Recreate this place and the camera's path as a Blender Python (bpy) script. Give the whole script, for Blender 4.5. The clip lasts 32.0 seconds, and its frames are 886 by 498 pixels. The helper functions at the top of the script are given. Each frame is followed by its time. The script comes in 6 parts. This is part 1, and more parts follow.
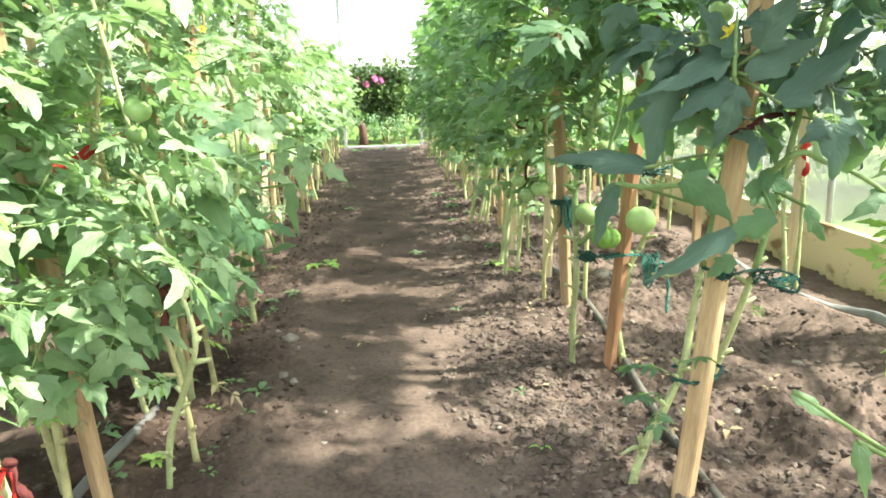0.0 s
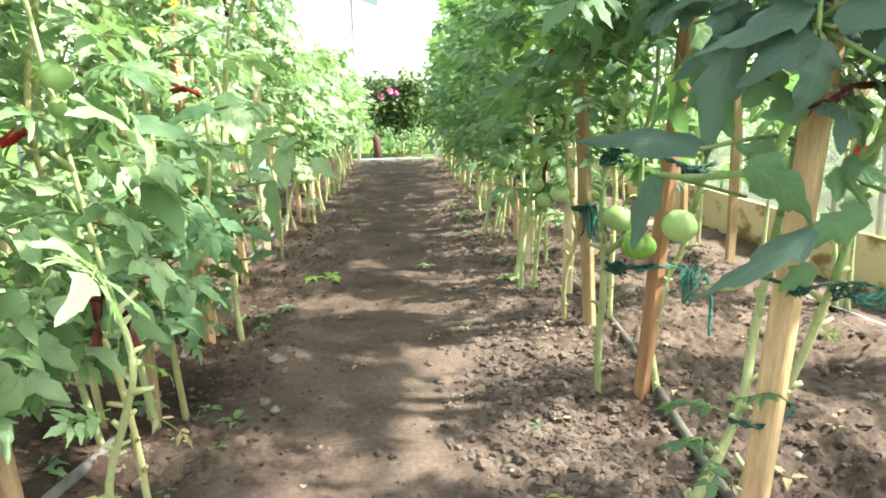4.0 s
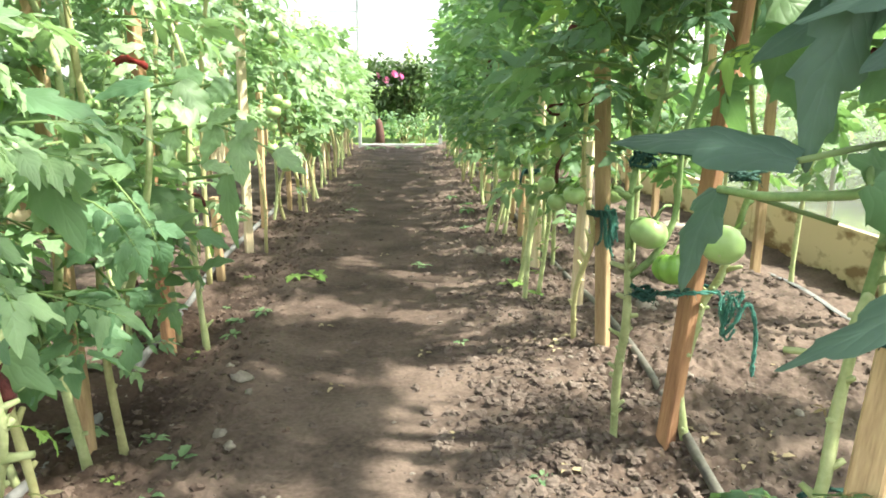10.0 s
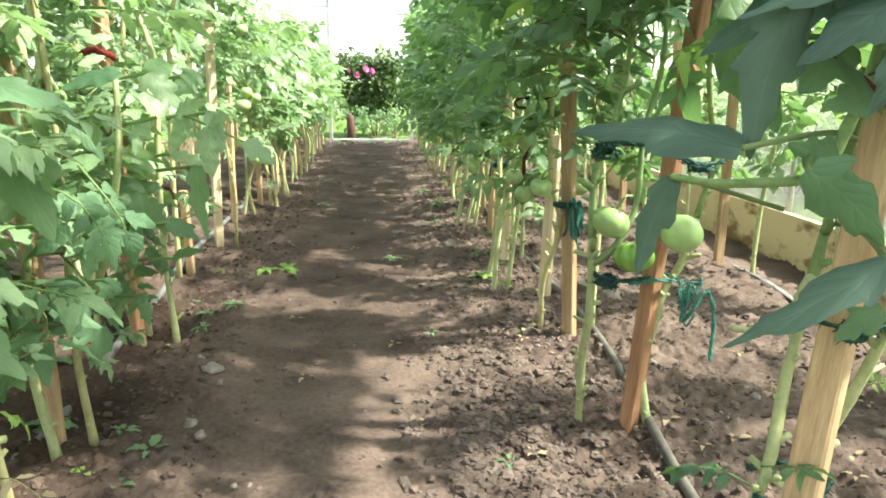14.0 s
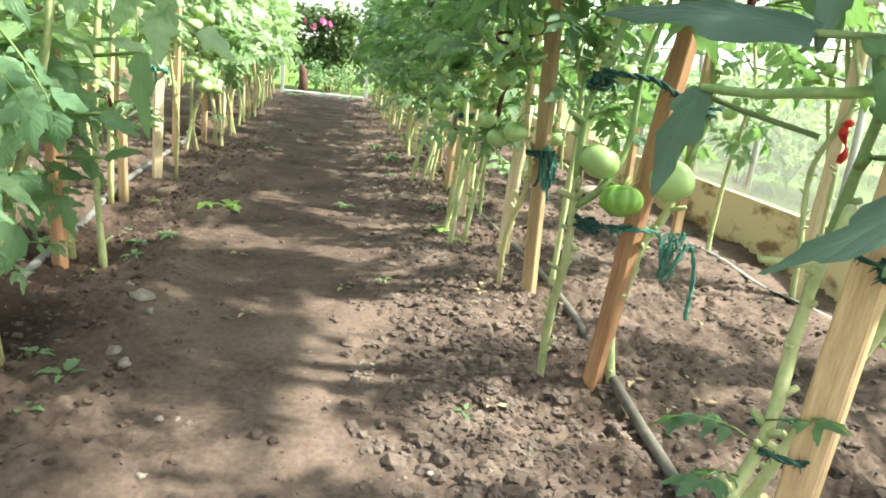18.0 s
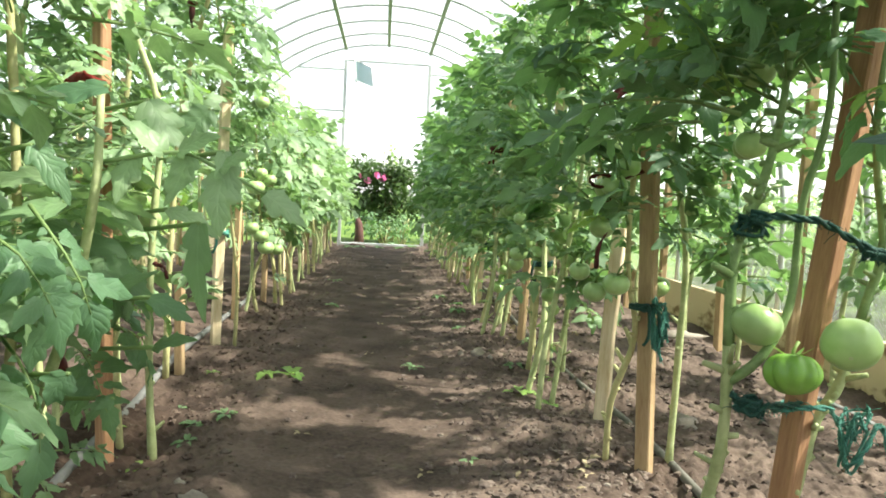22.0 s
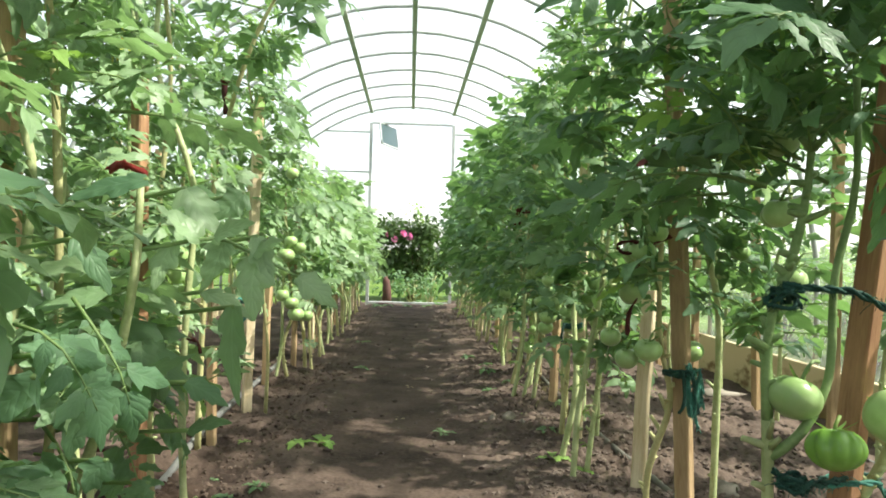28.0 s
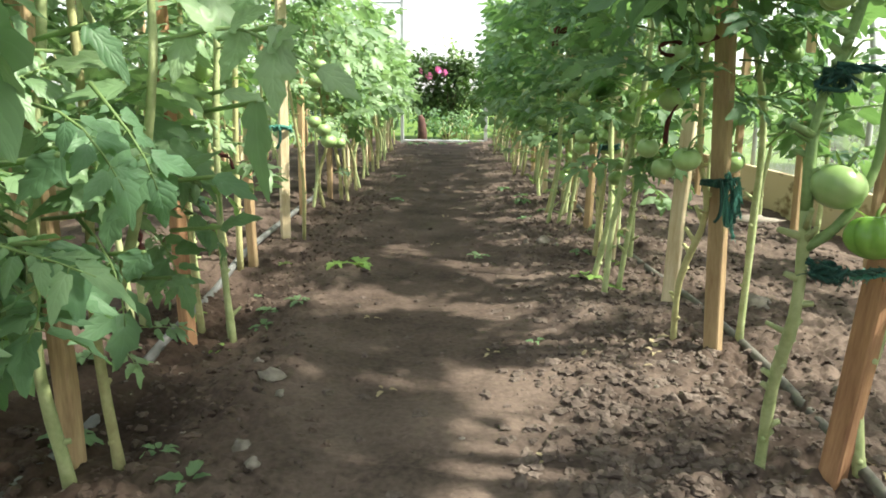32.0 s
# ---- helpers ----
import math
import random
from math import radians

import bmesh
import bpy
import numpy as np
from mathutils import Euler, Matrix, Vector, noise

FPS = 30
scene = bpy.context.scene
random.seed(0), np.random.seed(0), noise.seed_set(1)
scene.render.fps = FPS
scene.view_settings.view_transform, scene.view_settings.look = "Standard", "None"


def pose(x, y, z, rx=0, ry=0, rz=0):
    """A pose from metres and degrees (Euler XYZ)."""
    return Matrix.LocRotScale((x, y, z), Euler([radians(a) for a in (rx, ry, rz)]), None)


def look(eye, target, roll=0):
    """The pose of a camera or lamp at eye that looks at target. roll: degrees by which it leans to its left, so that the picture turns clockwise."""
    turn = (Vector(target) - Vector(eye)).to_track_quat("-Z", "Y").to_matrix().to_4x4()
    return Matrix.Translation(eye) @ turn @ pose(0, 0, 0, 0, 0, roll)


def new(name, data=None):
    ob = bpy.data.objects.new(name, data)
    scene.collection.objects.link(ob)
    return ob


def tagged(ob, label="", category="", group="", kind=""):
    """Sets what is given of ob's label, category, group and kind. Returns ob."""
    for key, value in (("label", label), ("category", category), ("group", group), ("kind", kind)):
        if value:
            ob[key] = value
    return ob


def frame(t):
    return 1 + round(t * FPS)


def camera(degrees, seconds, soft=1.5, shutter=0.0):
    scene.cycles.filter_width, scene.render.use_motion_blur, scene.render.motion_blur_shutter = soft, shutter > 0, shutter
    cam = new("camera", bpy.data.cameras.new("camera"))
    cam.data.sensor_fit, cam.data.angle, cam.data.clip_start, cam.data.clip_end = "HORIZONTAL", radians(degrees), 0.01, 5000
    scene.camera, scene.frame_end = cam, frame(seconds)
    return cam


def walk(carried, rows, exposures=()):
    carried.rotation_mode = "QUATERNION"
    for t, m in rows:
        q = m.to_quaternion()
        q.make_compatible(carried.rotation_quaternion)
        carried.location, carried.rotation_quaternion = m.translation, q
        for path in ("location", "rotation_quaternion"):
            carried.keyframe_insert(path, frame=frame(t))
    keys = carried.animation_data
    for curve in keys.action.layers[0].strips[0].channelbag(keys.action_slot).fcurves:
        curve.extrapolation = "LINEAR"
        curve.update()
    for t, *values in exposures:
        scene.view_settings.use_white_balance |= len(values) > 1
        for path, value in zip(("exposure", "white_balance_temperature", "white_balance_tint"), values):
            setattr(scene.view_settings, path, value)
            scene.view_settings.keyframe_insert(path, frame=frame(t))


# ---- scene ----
cam = camera(63.8, 32.0, 1.8)
PATH = [
    (0, (0.539, 2.678, 1.055), (0.687, 4.62, 0.599), -1.8),
    (0.5, (0.534, 2.672, 1.054), (0.634, 4.613, 0.582), -2.7),
    (1, (0.525, 2.666, 1.054), (0.604, 4.606, 0.577), -1.7),
    (1.5, (0.541, 2.672, 1.057), (0.615, 4.617, 0.6), -1.7),
    (2, (0.556, 2.679, 1.048), (0.64, 4.63, 0.617), -1.2),
    (2.5, (0.578, 2.7, 1.019), (0.682, 4.653, 0.598), 0.9),
    (3, (0.579, 2.782, 1.005), (0.705, 4.736, 0.599), -1.8),
    (3.5, (0.583, 2.895, 0.943), (0.708, 4.85, 0.539), -1.6),
    (5.5, (0.66, 3.298, 0.993), (0.668, 5.23, 0.476), -2.7),
    (6, (0.604, 3.345, 0.982), (0.709, 5.259, 0.411), -1.5),
    (6.5, (0.584, 3.331, 0.999), (0.755, 5.253, 0.471), 0.9),
    (7, (0.612, 3.349, 0.933), (0.78, 5.271, 0.408), 1.0),
    (7.5, (0.648, 3.372, 0.958), (0.786, 5.337, 0.608), 0.5),
    (8, (0.65, 3.413, 0.958), (0.743, 5.368, 0.544), -1.9),
    (8.5, (0.657, 3.422, 0.955), (0.708, 5.364, 0.478), -2.0),
    (9, (0.646, 3.406, 0.955), (0.688, 5.351, 0.493), -1.5),
    (9.5, (0.651, 3.384, 0.949), (0.718, 5.334, 0.508), 0.1),
    (10, (0.65, 3.389, 0.942), (0.745, 5.336, 0.496), 0.1),
    (10.5, (0.735, 3.349, 0.956), (1.051, 5.271, 0.502), 0.5),
    (11, (0.83, 3.305, 0.955), (1.441, 5.156, 0.511), 1.7),
    (11.5, (0.932, 3.264, 0.89), (1.714, 5.049, 0.441), -1.2),
    (12, (0.923, 3.259, 0.878), (1.753, 5.013, 0.393), 0.4),
    (12.5, (0.814, 3.309, 0.882), (1.428, 5.143, 0.374), -1.5),
    (13, (0.714, 3.327, 0.911), (1.052, 5.232, 0.407), -1.9),
    (13.5, (0.678, 3.334, 0.919), (0.92, 5.261, 0.442), -0.9),
    (14, (0.658, 3.349, 0.935), (0.83, 5.288, 0.478), 0.4),
    (14.5, (0.653, 3.34, 0.9), (0.799, 5.277, 0.426), -2.0),
    (15, (0.639, 3.358, 0.912), (0.752, 5.294, 0.423), 0.5),
    (15.5, (0.629, 3.361, 0.921), (0.729, 5.311, 0.487), 0.8),
    (17.5, (0.664, 3.363, 0.935), (0.898, 5.29, 0.446), 1.3),
    (18, (0.61, 3.49, 0.794), (0.95, 5.39, 0.272), 6.4),
    (18.5, (0.521, 3.634, 0.865), (0.77, 5.59, 0.532), 5.7),
    (19, (0.512, 3.708, 0.957), (0.846, 5.67, 0.76), 1.7),
    (19.5, (0.479, 3.752, 0.991), (0.834, 5.715, 0.856), 0.6),
    (20, (0.478, 3.765, 0.946), (0.905, 5.718, 0.89), 1.2),
    (20.5, (0.516, 3.86, 0.88), (0.938, 5.814, 0.929), -0.3),
    (21, (0.511, 3.9, 0.839), (0.727, 5.884, 0.71), 4.6),
    (21.5, (0.52, 3.909, 0.819), (0.585, 5.904, 0.697), 4.0),
    (22, (0.543, 3.811, 0.8), (0.715, 5.798, 0.656), 2.9),
    (22.5, (0.548, 3.78, 0.829), (0.703, 5.769, 0.688), 5.2),
    (23, (0.544, 3.773, 0.808), (0.678, 5.763, 0.655), 3.1),
    (23.5, (0.542, 3.797, 0.822), (0.644, 5.789, 0.675), 1.5),
    (24, (0.546, 3.801, 0.818), (0.614, 5.79, 0.615), 0.2),
    (24.5, (0.567, 3.813, 0.819), (0.601, 5.799, 0.59), 1.5),
    (25, (0.572, 3.806, 0.827), (0.616, 5.792, 0.595), 1.8),
    (25.5, (0.559, 3.8, 0.841), (0.607, 5.8, 0.77), 0.2),
    (27.5, (0.534, 3.791, 0.834), (0.635, 5.788, 0.837), 2.0),
    (28, (0.536, 3.8, 0.844), (0.627, 5.798, 0.85), 1.5),
    (28.5, (0.544, 3.801, 0.822), (0.647, 5.799, 0.831), 1.0),
    (29, (0.556, 3.777, 0.817), (0.684, 5.773, 0.839), 1.6),
    (29.5, (0.535, 3.771, 0.778), (0.682, 5.766, 0.74), 1.7),
    (30, (0.544, 3.776, 0.772), (0.671, 5.77, 0.679), 2.7),
    (30.5, (0.568, 3.816, 0.779), (0.697, 5.807, 0.641), 2.3),
    (31, (0.556, 3.809, 0.777), (0.706, 5.794, 0.581), 0.9),
    (31.5, (0.549, 3.817, 0.766), (0.596, 5.783, 0.403), 1.1),
    (32, (0.555, 3.823, 0.751), (0.55, 5.776, 0.321), 0.6),
]
EXPOSURES = [(0, 2.13), (3.5, 2.12), (7, 2.05), (9.5, 2.02), (11.2, 1.96), (12, 1.79), (13, 1.86), (14.2, 1.92), (17.5, 2.0), (19.5, 2.06), (20.5, 1.98), (22, 1.59), (25, 1.63), (27.5, 1.29), (30, 1.03), (32, 1.44)]
walk(cam, [(t, look(eye, target, roll)) for t, eye, target, roll in PATH], EXPOSURES)

# ---- world, sun ----
SUN_EL, SUN_AZ = 50.0, 101.0          # azimuth clockwise from the walking direction
world = bpy.data.worlds.new("sky")
scene.world = world
world.use_nodes = True
wn, wl = world.node_tree.nodes, world.node_tree.links
sky = wn.new("ShaderNodeTexSky")
sky.sky_type, sky.sun_disc = "NISHITA", False
sky.sun_elevation, sky.sun_rotation = radians(SUN_EL), radians(SUN_AZ)
sky.air_density, sky.dust_density, sky.ozone_density = 1.0, 1.2, 1.0
haze = wn.new("ShaderNodeHueSaturation")
haze.inputs["Saturation"].default_value, haze.inputs["Value"].default_value = 0.35, 1.3
wl.new(sky.outputs[0], haze.inputs["Color"])
wl.new(haze.outputs[0], wn["Background"].inputs[0])
wn["Background"].inputs[1].default_value = 0.12
sun_data = bpy.data.lights.new("sun", "SUN")
sun_data.energy, sun_data.angle, sun_data.color = 5.0, radians(1.8), (1.0, 0.955, 0.88)
sun = new("sun", sun_data)
az, el = radians(SUN_AZ), radians(SUN_EL)
SUN_DIR = Vector((math.sin(az) * math.cos(el), math.cos(az) * math.cos(el), math.sin(el)))
sun.matrix_world = look(SUN_DIR * 40, (0, 0, 0))


# ---- materials ----
def mat(name, base, dark=None, rough=0.7, scale=6.0, fine=60.0, bump=0.2, metal=0.0, spread=0.0, coords="Object", stretch=(1, 1, 1), spec=0.4, stops=(0.5, 0.95)):
    """A surface with stains at one scale, grain and relief at a finer one, and a shade of its own for each piece."""
    m = bpy.data.materials.new(name)
    m.use_nodes = True
    n, l = m.node_tree.nodes, m.node_tree.links
    b = n["Principled BSDF"]
    tc = n.new("ShaderNodeTexCoord")
    mp = n.new("ShaderNodeMapping")
    mp.inputs["Scale"].default_value = stretch
    l.new(tc.outputs[coords], mp.inputs[0])
    big, small = n.new("ShaderNodeTexNoise"), n.new("ShaderNodeTexNoise")
    big.inputs["Scale"].default_value, small.inputs["Scale"].default_value = scale, fine
    big.inputs["Detail"].default_value, small.inputs["Detail"].default_value = 5, 4
    l.new(mp.outputs[0], big.inputs[0]), l.new(mp.outputs[0], small.inputs[0])
    add = n.new("ShaderNodeMath")
    add.operation = "MULTIPLY_ADD"
    l.new(small.outputs[0], add.inputs[0])
    add.inputs[1].default_value = 0.5
    l.new(big.outputs[0], add.inputs[2])
    ramp = n.new("ShaderNodeValToRGB")
    dark = dark or tuple(c * 0.55 for c in base)
    ramp.color_ramp.elements[0].position, ramp.color_ramp.elements[1].position = stops
    ramp.color_ramp.elements[0].color, ramp.color_ramp.elements[1].color = (*dark, 1), (*base, 1)
    l.new(add.outputs[0], ramp.inputs[0])
    out = ramp.outputs[0]
    if spread:
        info, hsv, rng = n.new("ShaderNodeObjectInfo"), n.new("ShaderNodeHueSaturation"), n.new("ShaderNodeMapRange")
        l.new(info.outputs["Random"], rng.inputs[0])
        rng.inputs[3].default_value, rng.inputs[4].default_value = 1 - spread, 1 + spread
        l.new(rng.outputs[0], hsv.inputs["Value"]), l.new(out, hsv.inputs["Color"])
        out = hsv.outputs[0]
    l.new(out, b.inputs["Base Color"])
    b.inputs["Roughness"].default_value, b.inputs["Metallic"].default_value = rough, metal
    b.inputs["Specular IOR Level"].default_value = spec
    bp = n.new("ShaderNodeBump")
    bp.inputs["Strength"].default_value, bp.inputs["Distance"].default_value = bump, 0.01
    l.new(add.outputs[0], bp.inputs["Height"]), l.new(bp.outputs[0], b.inputs["Normal"])
    return m


def leafy(name, base, pale, through_light, gloss=0.5, share=0.4, spec=0.32):
    """Leaf tissue: light from the far side shows through; each leaf has its own shade."""
    m = bpy.data.materials.new(name)
    m.use_nodes = True
    n, l = m.node_tree.nodes, m.node_tree.links
    b, o = n["Principled BSDF"], n["Material Output"]
    info, geo, tc = n.new("ShaderNodeObjectInfo"), n.new("ShaderNodeNewGeometry"), n.new("ShaderNodeTexCoord")
    noi = n.new("ShaderNodeTexNoise")
    noi.inputs["Scale"].default_value = 22
    l.new(tc.outputs["Object"], noi.inputs[0])
    mixv = n.new("ShaderNodeMath")
    mixv.operation = "MULTIPLY_ADD"
    l.new(geo.outputs["Random Per Island"], mixv.inputs[0])
    mixv.inputs[1].default_value = 0.35
    l.new(info.outputs["Random"], mixv.inputs[2])
    half = n.new("ShaderNodeMath")
    half.operation = "MULTIPLY_ADD"
    l.new(noi.outputs[0], half.inputs[0])
    half.inputs[1].default_value = 0.5
    l.new(mixv.outputs[0], half.inputs[2])
    ramp = n.new("ShaderNodeValToRGB")
    ramp.color_ramp.elements[0].position, ramp.color_ramp.elements[1].position = 0.15, 1.5
    ramp.color_ramp.elements[0].color, ramp.color_ramp.elements[1].color = (*base, 1), (*pale, 1)
    l.new(half.outputs[0], ramp.inputs[0])
    l.new(ramp.outputs[0], b.inputs["Base Color"])
    b.inputs["Roughness"].default_value = gloss
    b.inputs["Specular IOR Level"].default_value = spec

    def calc(op, x, y=0.0, z=0.0):
        q = n.new("ShaderNodeMath")
        q.operation = op
        for slot, val in enumerate((x, y, z)):
            if isinstance(val, (int, float)):
                q.inputs[slot].default_value = val
            else:
                l.new(val, q.inputs[slot])
        return q.outputs[0]
    att, sep = n.new("ShaderNodeAttribute"), n.new("ShaderNodeSeparateXYZ")
    att.attribute_name = "blade"
    l.new(att.outputs["Vector"], sep.inputs[0])
    u, v, on = sep.outputs[0], sep.outputs[1], sep.outputs[2]
    saw = calc("FRACT", calc("ADD", calc("MULTIPLY_ADD", v, 5.5, calc("MULTIPLY", u, -1.9)), calc("MULTIPLY", noi.outputs[0], 0.8)))
    ridge = calc("ABSOLUTE", calc("MULTIPLY_ADD", saw, 2.0, -1.0))
    side_vein = calc("POWER", ridge, 9.0)
    mid_vein = calc("MAXIMUM", calc("MULTIPLY_ADD", u, -9.0, 1.0), 0.0)
    vein = calc("MULTIPLY", calc("MAXIMUM", mid_vein, calc("MULTIPLY", side_vein, 0.6)), on)
    pucker = n.new("ShaderNodeTexNoise")
    pucker.inputs["Scale"].default_value = 60
    l.new(tc.outputs["Object"], pucker.inputs[0])
    bulge = calc("MULTIPLY", calc("SUBTRACT", 1.0, calc("POWER", ridge, 3.0)), on)
    height = calc("ADD", calc("MULTIPLY", bulge, 0.8), calc("MULTIPLY_ADD", pucker.outputs[0], 0.7, calc("MULTIPLY", mid_vein, -0.6)))
    bp = n.new("ShaderNodeBump")
    bp.inputs["Strength"].default_value, bp.inputs["Distance"].default_value = 0.26, 0.004
    l.new(height, bp.inputs["Height"]), l.new(bp.outputs[0], b.inputs["Normal"])
    veined = n.new("ShaderNodeMix")
    veined.data_type = "RGBA"
    l.new(calc("MULTIPLY", vein, 0.12), veined.inputs[0])
    l.new(ramp.outputs[0], veined.inputs[6])
    veined.inputs[7].default_value = (*[min(0.8, c * 1.7 + 0.05) for c in pale], 1)
    patch = n.new("ShaderNodeTexNoise")
    patch.inputs["Scale"].default_value = 9
    l.new(tc.outputs["Object"], patch.inputs[0])
    tone = n.new("ShaderNodeHueSaturation")
    l.new(calc("MULTIPLY_ADD", patch.outputs[0], 0.9, 0.55), tone.inputs["Value"])
    l.new(veined.outputs[2], tone.inputs["Color"])
    stalk = n.new("ShaderNodeMix")
    stalk.data_type = "RGBA"
    l.new(on, stalk.inputs[0])
    stalk.inputs[6].default_value = (*[0.45 * c + s for c, s in zip(pale, (0.17, 0.22, 0.07))], 1)
    l.new(tone.outputs[0], stalk.inputs[7])
    l.new(stalk.outputs[2], b.inputs["Base Color"])
    tr = n.new("ShaderNodeBsdfTranslucent")
    hue = n.new("ShaderNodeMix")
    hue.data_type, hue.blend_type = "RGBA", "MIX"
    hue.inputs[0].default_value = 0.55
    l.new(tone.outputs[0], hue.inputs[6])
    hue.inputs[7].default_value = (*through_light, 1)
    l.new(hue.outputs[2], tr.inputs[0])
    mx = n.new("ShaderNodeMixShader")
    mx.inputs[0].default_value = share
    l.new(b.outputs[0], mx.inputs[1]), l.new(tr.outputs[0], mx.inputs[2])
    l.new(mx.outputs[0], o.inputs[0])
    return m


def sheet_plastic(name, clear, tint=(0.93, 0.96, 0.90)):
    """Twin-wall plastic: partly clear, partly scattering, with fine flutes."""
    m = bpy.data.materials.new(name)
    m.use_nodes = True
    n, l = m.node_tree.nodes, m.node_tree.links
    n.remove(n["Principled BSDF"])
    o = n["Material Output"]
    tc = n.new("ShaderNodeTexCoord")
    wav = n.new("ShaderNodeTexWave")
    wav.bands_direction = "Y"
    wav.inputs["Scale"].default_value = 28
    wav.inputs["Distortion"].default_value = 0.3
    l.new(tc.outputs["Object"], wav.inputs[0])
    dirt = n.new("ShaderNodeTexNoise")
    dirt.inputs["Scale"].default_value = 2.5
    l.new(tc.outputs["Object"], dirt.inputs[0])
    f = n.new("ShaderNodeMath")
    f.operation = "MULTIPLY_ADD"
    l.new(wav.outputs["Fac"], f.inputs[0])
    f.inputs[1].default_value, f.inputs[2].default_value = 0.14, 1 - clear - 0.07
    t1, t2, g = n.new("ShaderNodeBsdfTransparent"), n.new("ShaderNodeBsdfTranslucent"), n.new("ShaderNodeBsdfGlossy")
    t1.inputs[0].default_value = (*tint, 1)
    t2.inputs[0].default_value = (*[c * 0.95 for c in tint], 1)
    g.inputs["Roughness"].default_value = 0.12
    m1, m2 = n.new("ShaderNodeMixShader"), n.new("ShaderNodeMixShader")
    l.new(f.outputs[0], m1.inputs[0]), l.new(t1.outputs[0], m1.inputs[1]), l.new(t2.outputs[0], m1.inputs[2])
    m2.inputs[0].default_value = 0.05
    l.new(m1.outputs[0], m2.inputs[1]), l.new(g.outputs[0], m2.inputs[2]), l.new(m2.outputs[0], o.inputs[0])
    return m


M_SOIL = mat("soil", (0.158, 0.115, 0.096), (0.048, 0.034, 0.029), 0.95, 3.6, 60, 1.0, spec=0.15)
M_CLOD = mat("clod", (0.155, 0.120, 0.104), (0.052, 0.037, 0.032), 0.95, 9, 70, 0.8, spread=0.25, spec=0.15)
# Darker clod for the left bank: moisture, and the row's shade in its colour.
M_CLOD_DAMP_SHADE = mat("damp_shade_clod", (0.098, 0.068, 0.055), (0.032, 0.022, 0.018), 0.9, 9, 70, 0.8, spread=0.25, spec=0.25)


def darken_soil(m, share):
    """Darkens a soil by a mesh value: earth watered along the drip hoses, the trodden path, and shade painted in."""
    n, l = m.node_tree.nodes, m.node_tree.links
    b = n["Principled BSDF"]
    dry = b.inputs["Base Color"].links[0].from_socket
    att, amount, darkened = n.new("ShaderNodeAttribute"), n.new("ShaderNodeMath"), n.new("ShaderNodeMix")
    att.attribute_name = "damp_shade"
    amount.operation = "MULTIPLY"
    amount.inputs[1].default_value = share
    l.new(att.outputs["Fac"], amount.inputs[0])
    darkened.data_type, darkened.blend_type = "RGBA", "MULTIPLY"
    l.new(amount.outputs[0], darkened.inputs[0])
    l.new(dry, darkened.inputs[6])
    darkened.inputs[7].default_value = (0.46, 0.41, 0.38, 1)
    l.new(darkened.outputs[2], b.inputs["Base Color"])


darken_soil(M_SOIL, 1.0)
M_STONE = mat("stone", (0.29, 0.25, 0.215), (0.15, 0.125, 0.105), 0.85, 12, 80, 0.5, spread=0.2)
M_GRASS = mat("grass_ground", (0.115, 0.185, 0.035), (0.05, 0.095, 0.018), 0.95, 1.4, 30, 0.8, spec=0.1)
M_STAKE = mat("stake_wood", (0.54, 0.38, 0.22), (0.32, 0.20, 0.11), 0.75, 7, 40, 0.35, spread=0.18, stretch=(6, 6, 0.7))
M_STAKE_RED = mat("stake_wood_red", (0.44, 0.24, 0.13), (0.25, 0.12, 0.065), 0.75, 7, 40, 0.35, stretch=(6, 6, 0.7))
M_STAKE_PALE = mat("stake_wood_pale", (0.72, 0.60, 0.43), (0.5, 0.37, 0.22), 0.75, 7, 40, 0.3, spread=0.1, stretch=(6, 6, 0.7))
M_BOARD = mat("base_board", (0.62, 0.52, 0.34), (0.24, 0.16, 0.085), 0.85, 2.6, 9, 0.4, spread=0.12, stretch=(1, 0.8, 1.6), stops=(0.61, 0.71))
M_STAKE_GREY = mat("stake_wood_grey", (0.36, 0.29, 0.20), (0.2, 0.15, 0.1), 0.8, 7, 40, 0.35, stretch=(6, 6, 0.7))
M_STEEL = mat("galvanised_steel", (0.50, 0.50, 0.51), (0.36, 0.37, 0.39), 0.5, 8, 60, 0.1, metal=0.1)
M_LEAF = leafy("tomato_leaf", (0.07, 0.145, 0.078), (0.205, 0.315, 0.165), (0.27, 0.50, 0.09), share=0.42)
# Paler, glossier copy of tomato_leaf with sunlight put into its colour.
M_LEAF_SUNLIT = leafy("sunlit_leaf", (0.09, 0.18, 0.085), (0.28, 0.40, 0.215), (0.29, 0.50, 0.12), 0.42, 0.38, 0.6)
# Darker copy of tomato_leaf; it also stands in for leaves in shade.
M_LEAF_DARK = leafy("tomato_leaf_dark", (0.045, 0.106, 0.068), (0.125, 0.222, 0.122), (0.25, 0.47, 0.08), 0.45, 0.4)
# Shaded copy of the leaf: shade and bluish sky reflection painted into its colour.
M_LEAF_SHADED = leafy("shaded_leaf", (0.038, 0.076, 0.060), (0.083, 0.138, 0.108), (0.14, 0.30, 0.05), 0.42, 0.27)
M_LEAF_YOUNG = leafy("young_leaf", (0.12, 0.25, 0.07), (0.26, 0.40, 0.11), (0.34, 0.58, 0.08))
M_STEM = mat("tomato_stem", (0.47, 0.50, 0.27), (0.26, 0.31, 0.13), 0.55, 14, 90, 0.35, spread=0.15)
M_STEM_GREEN = mat("green_stem", (0.26, 0.36, 0.15), (0.13, 0.22, 0.075), 0.55, 18, 110, 0.4, spread=0.15)
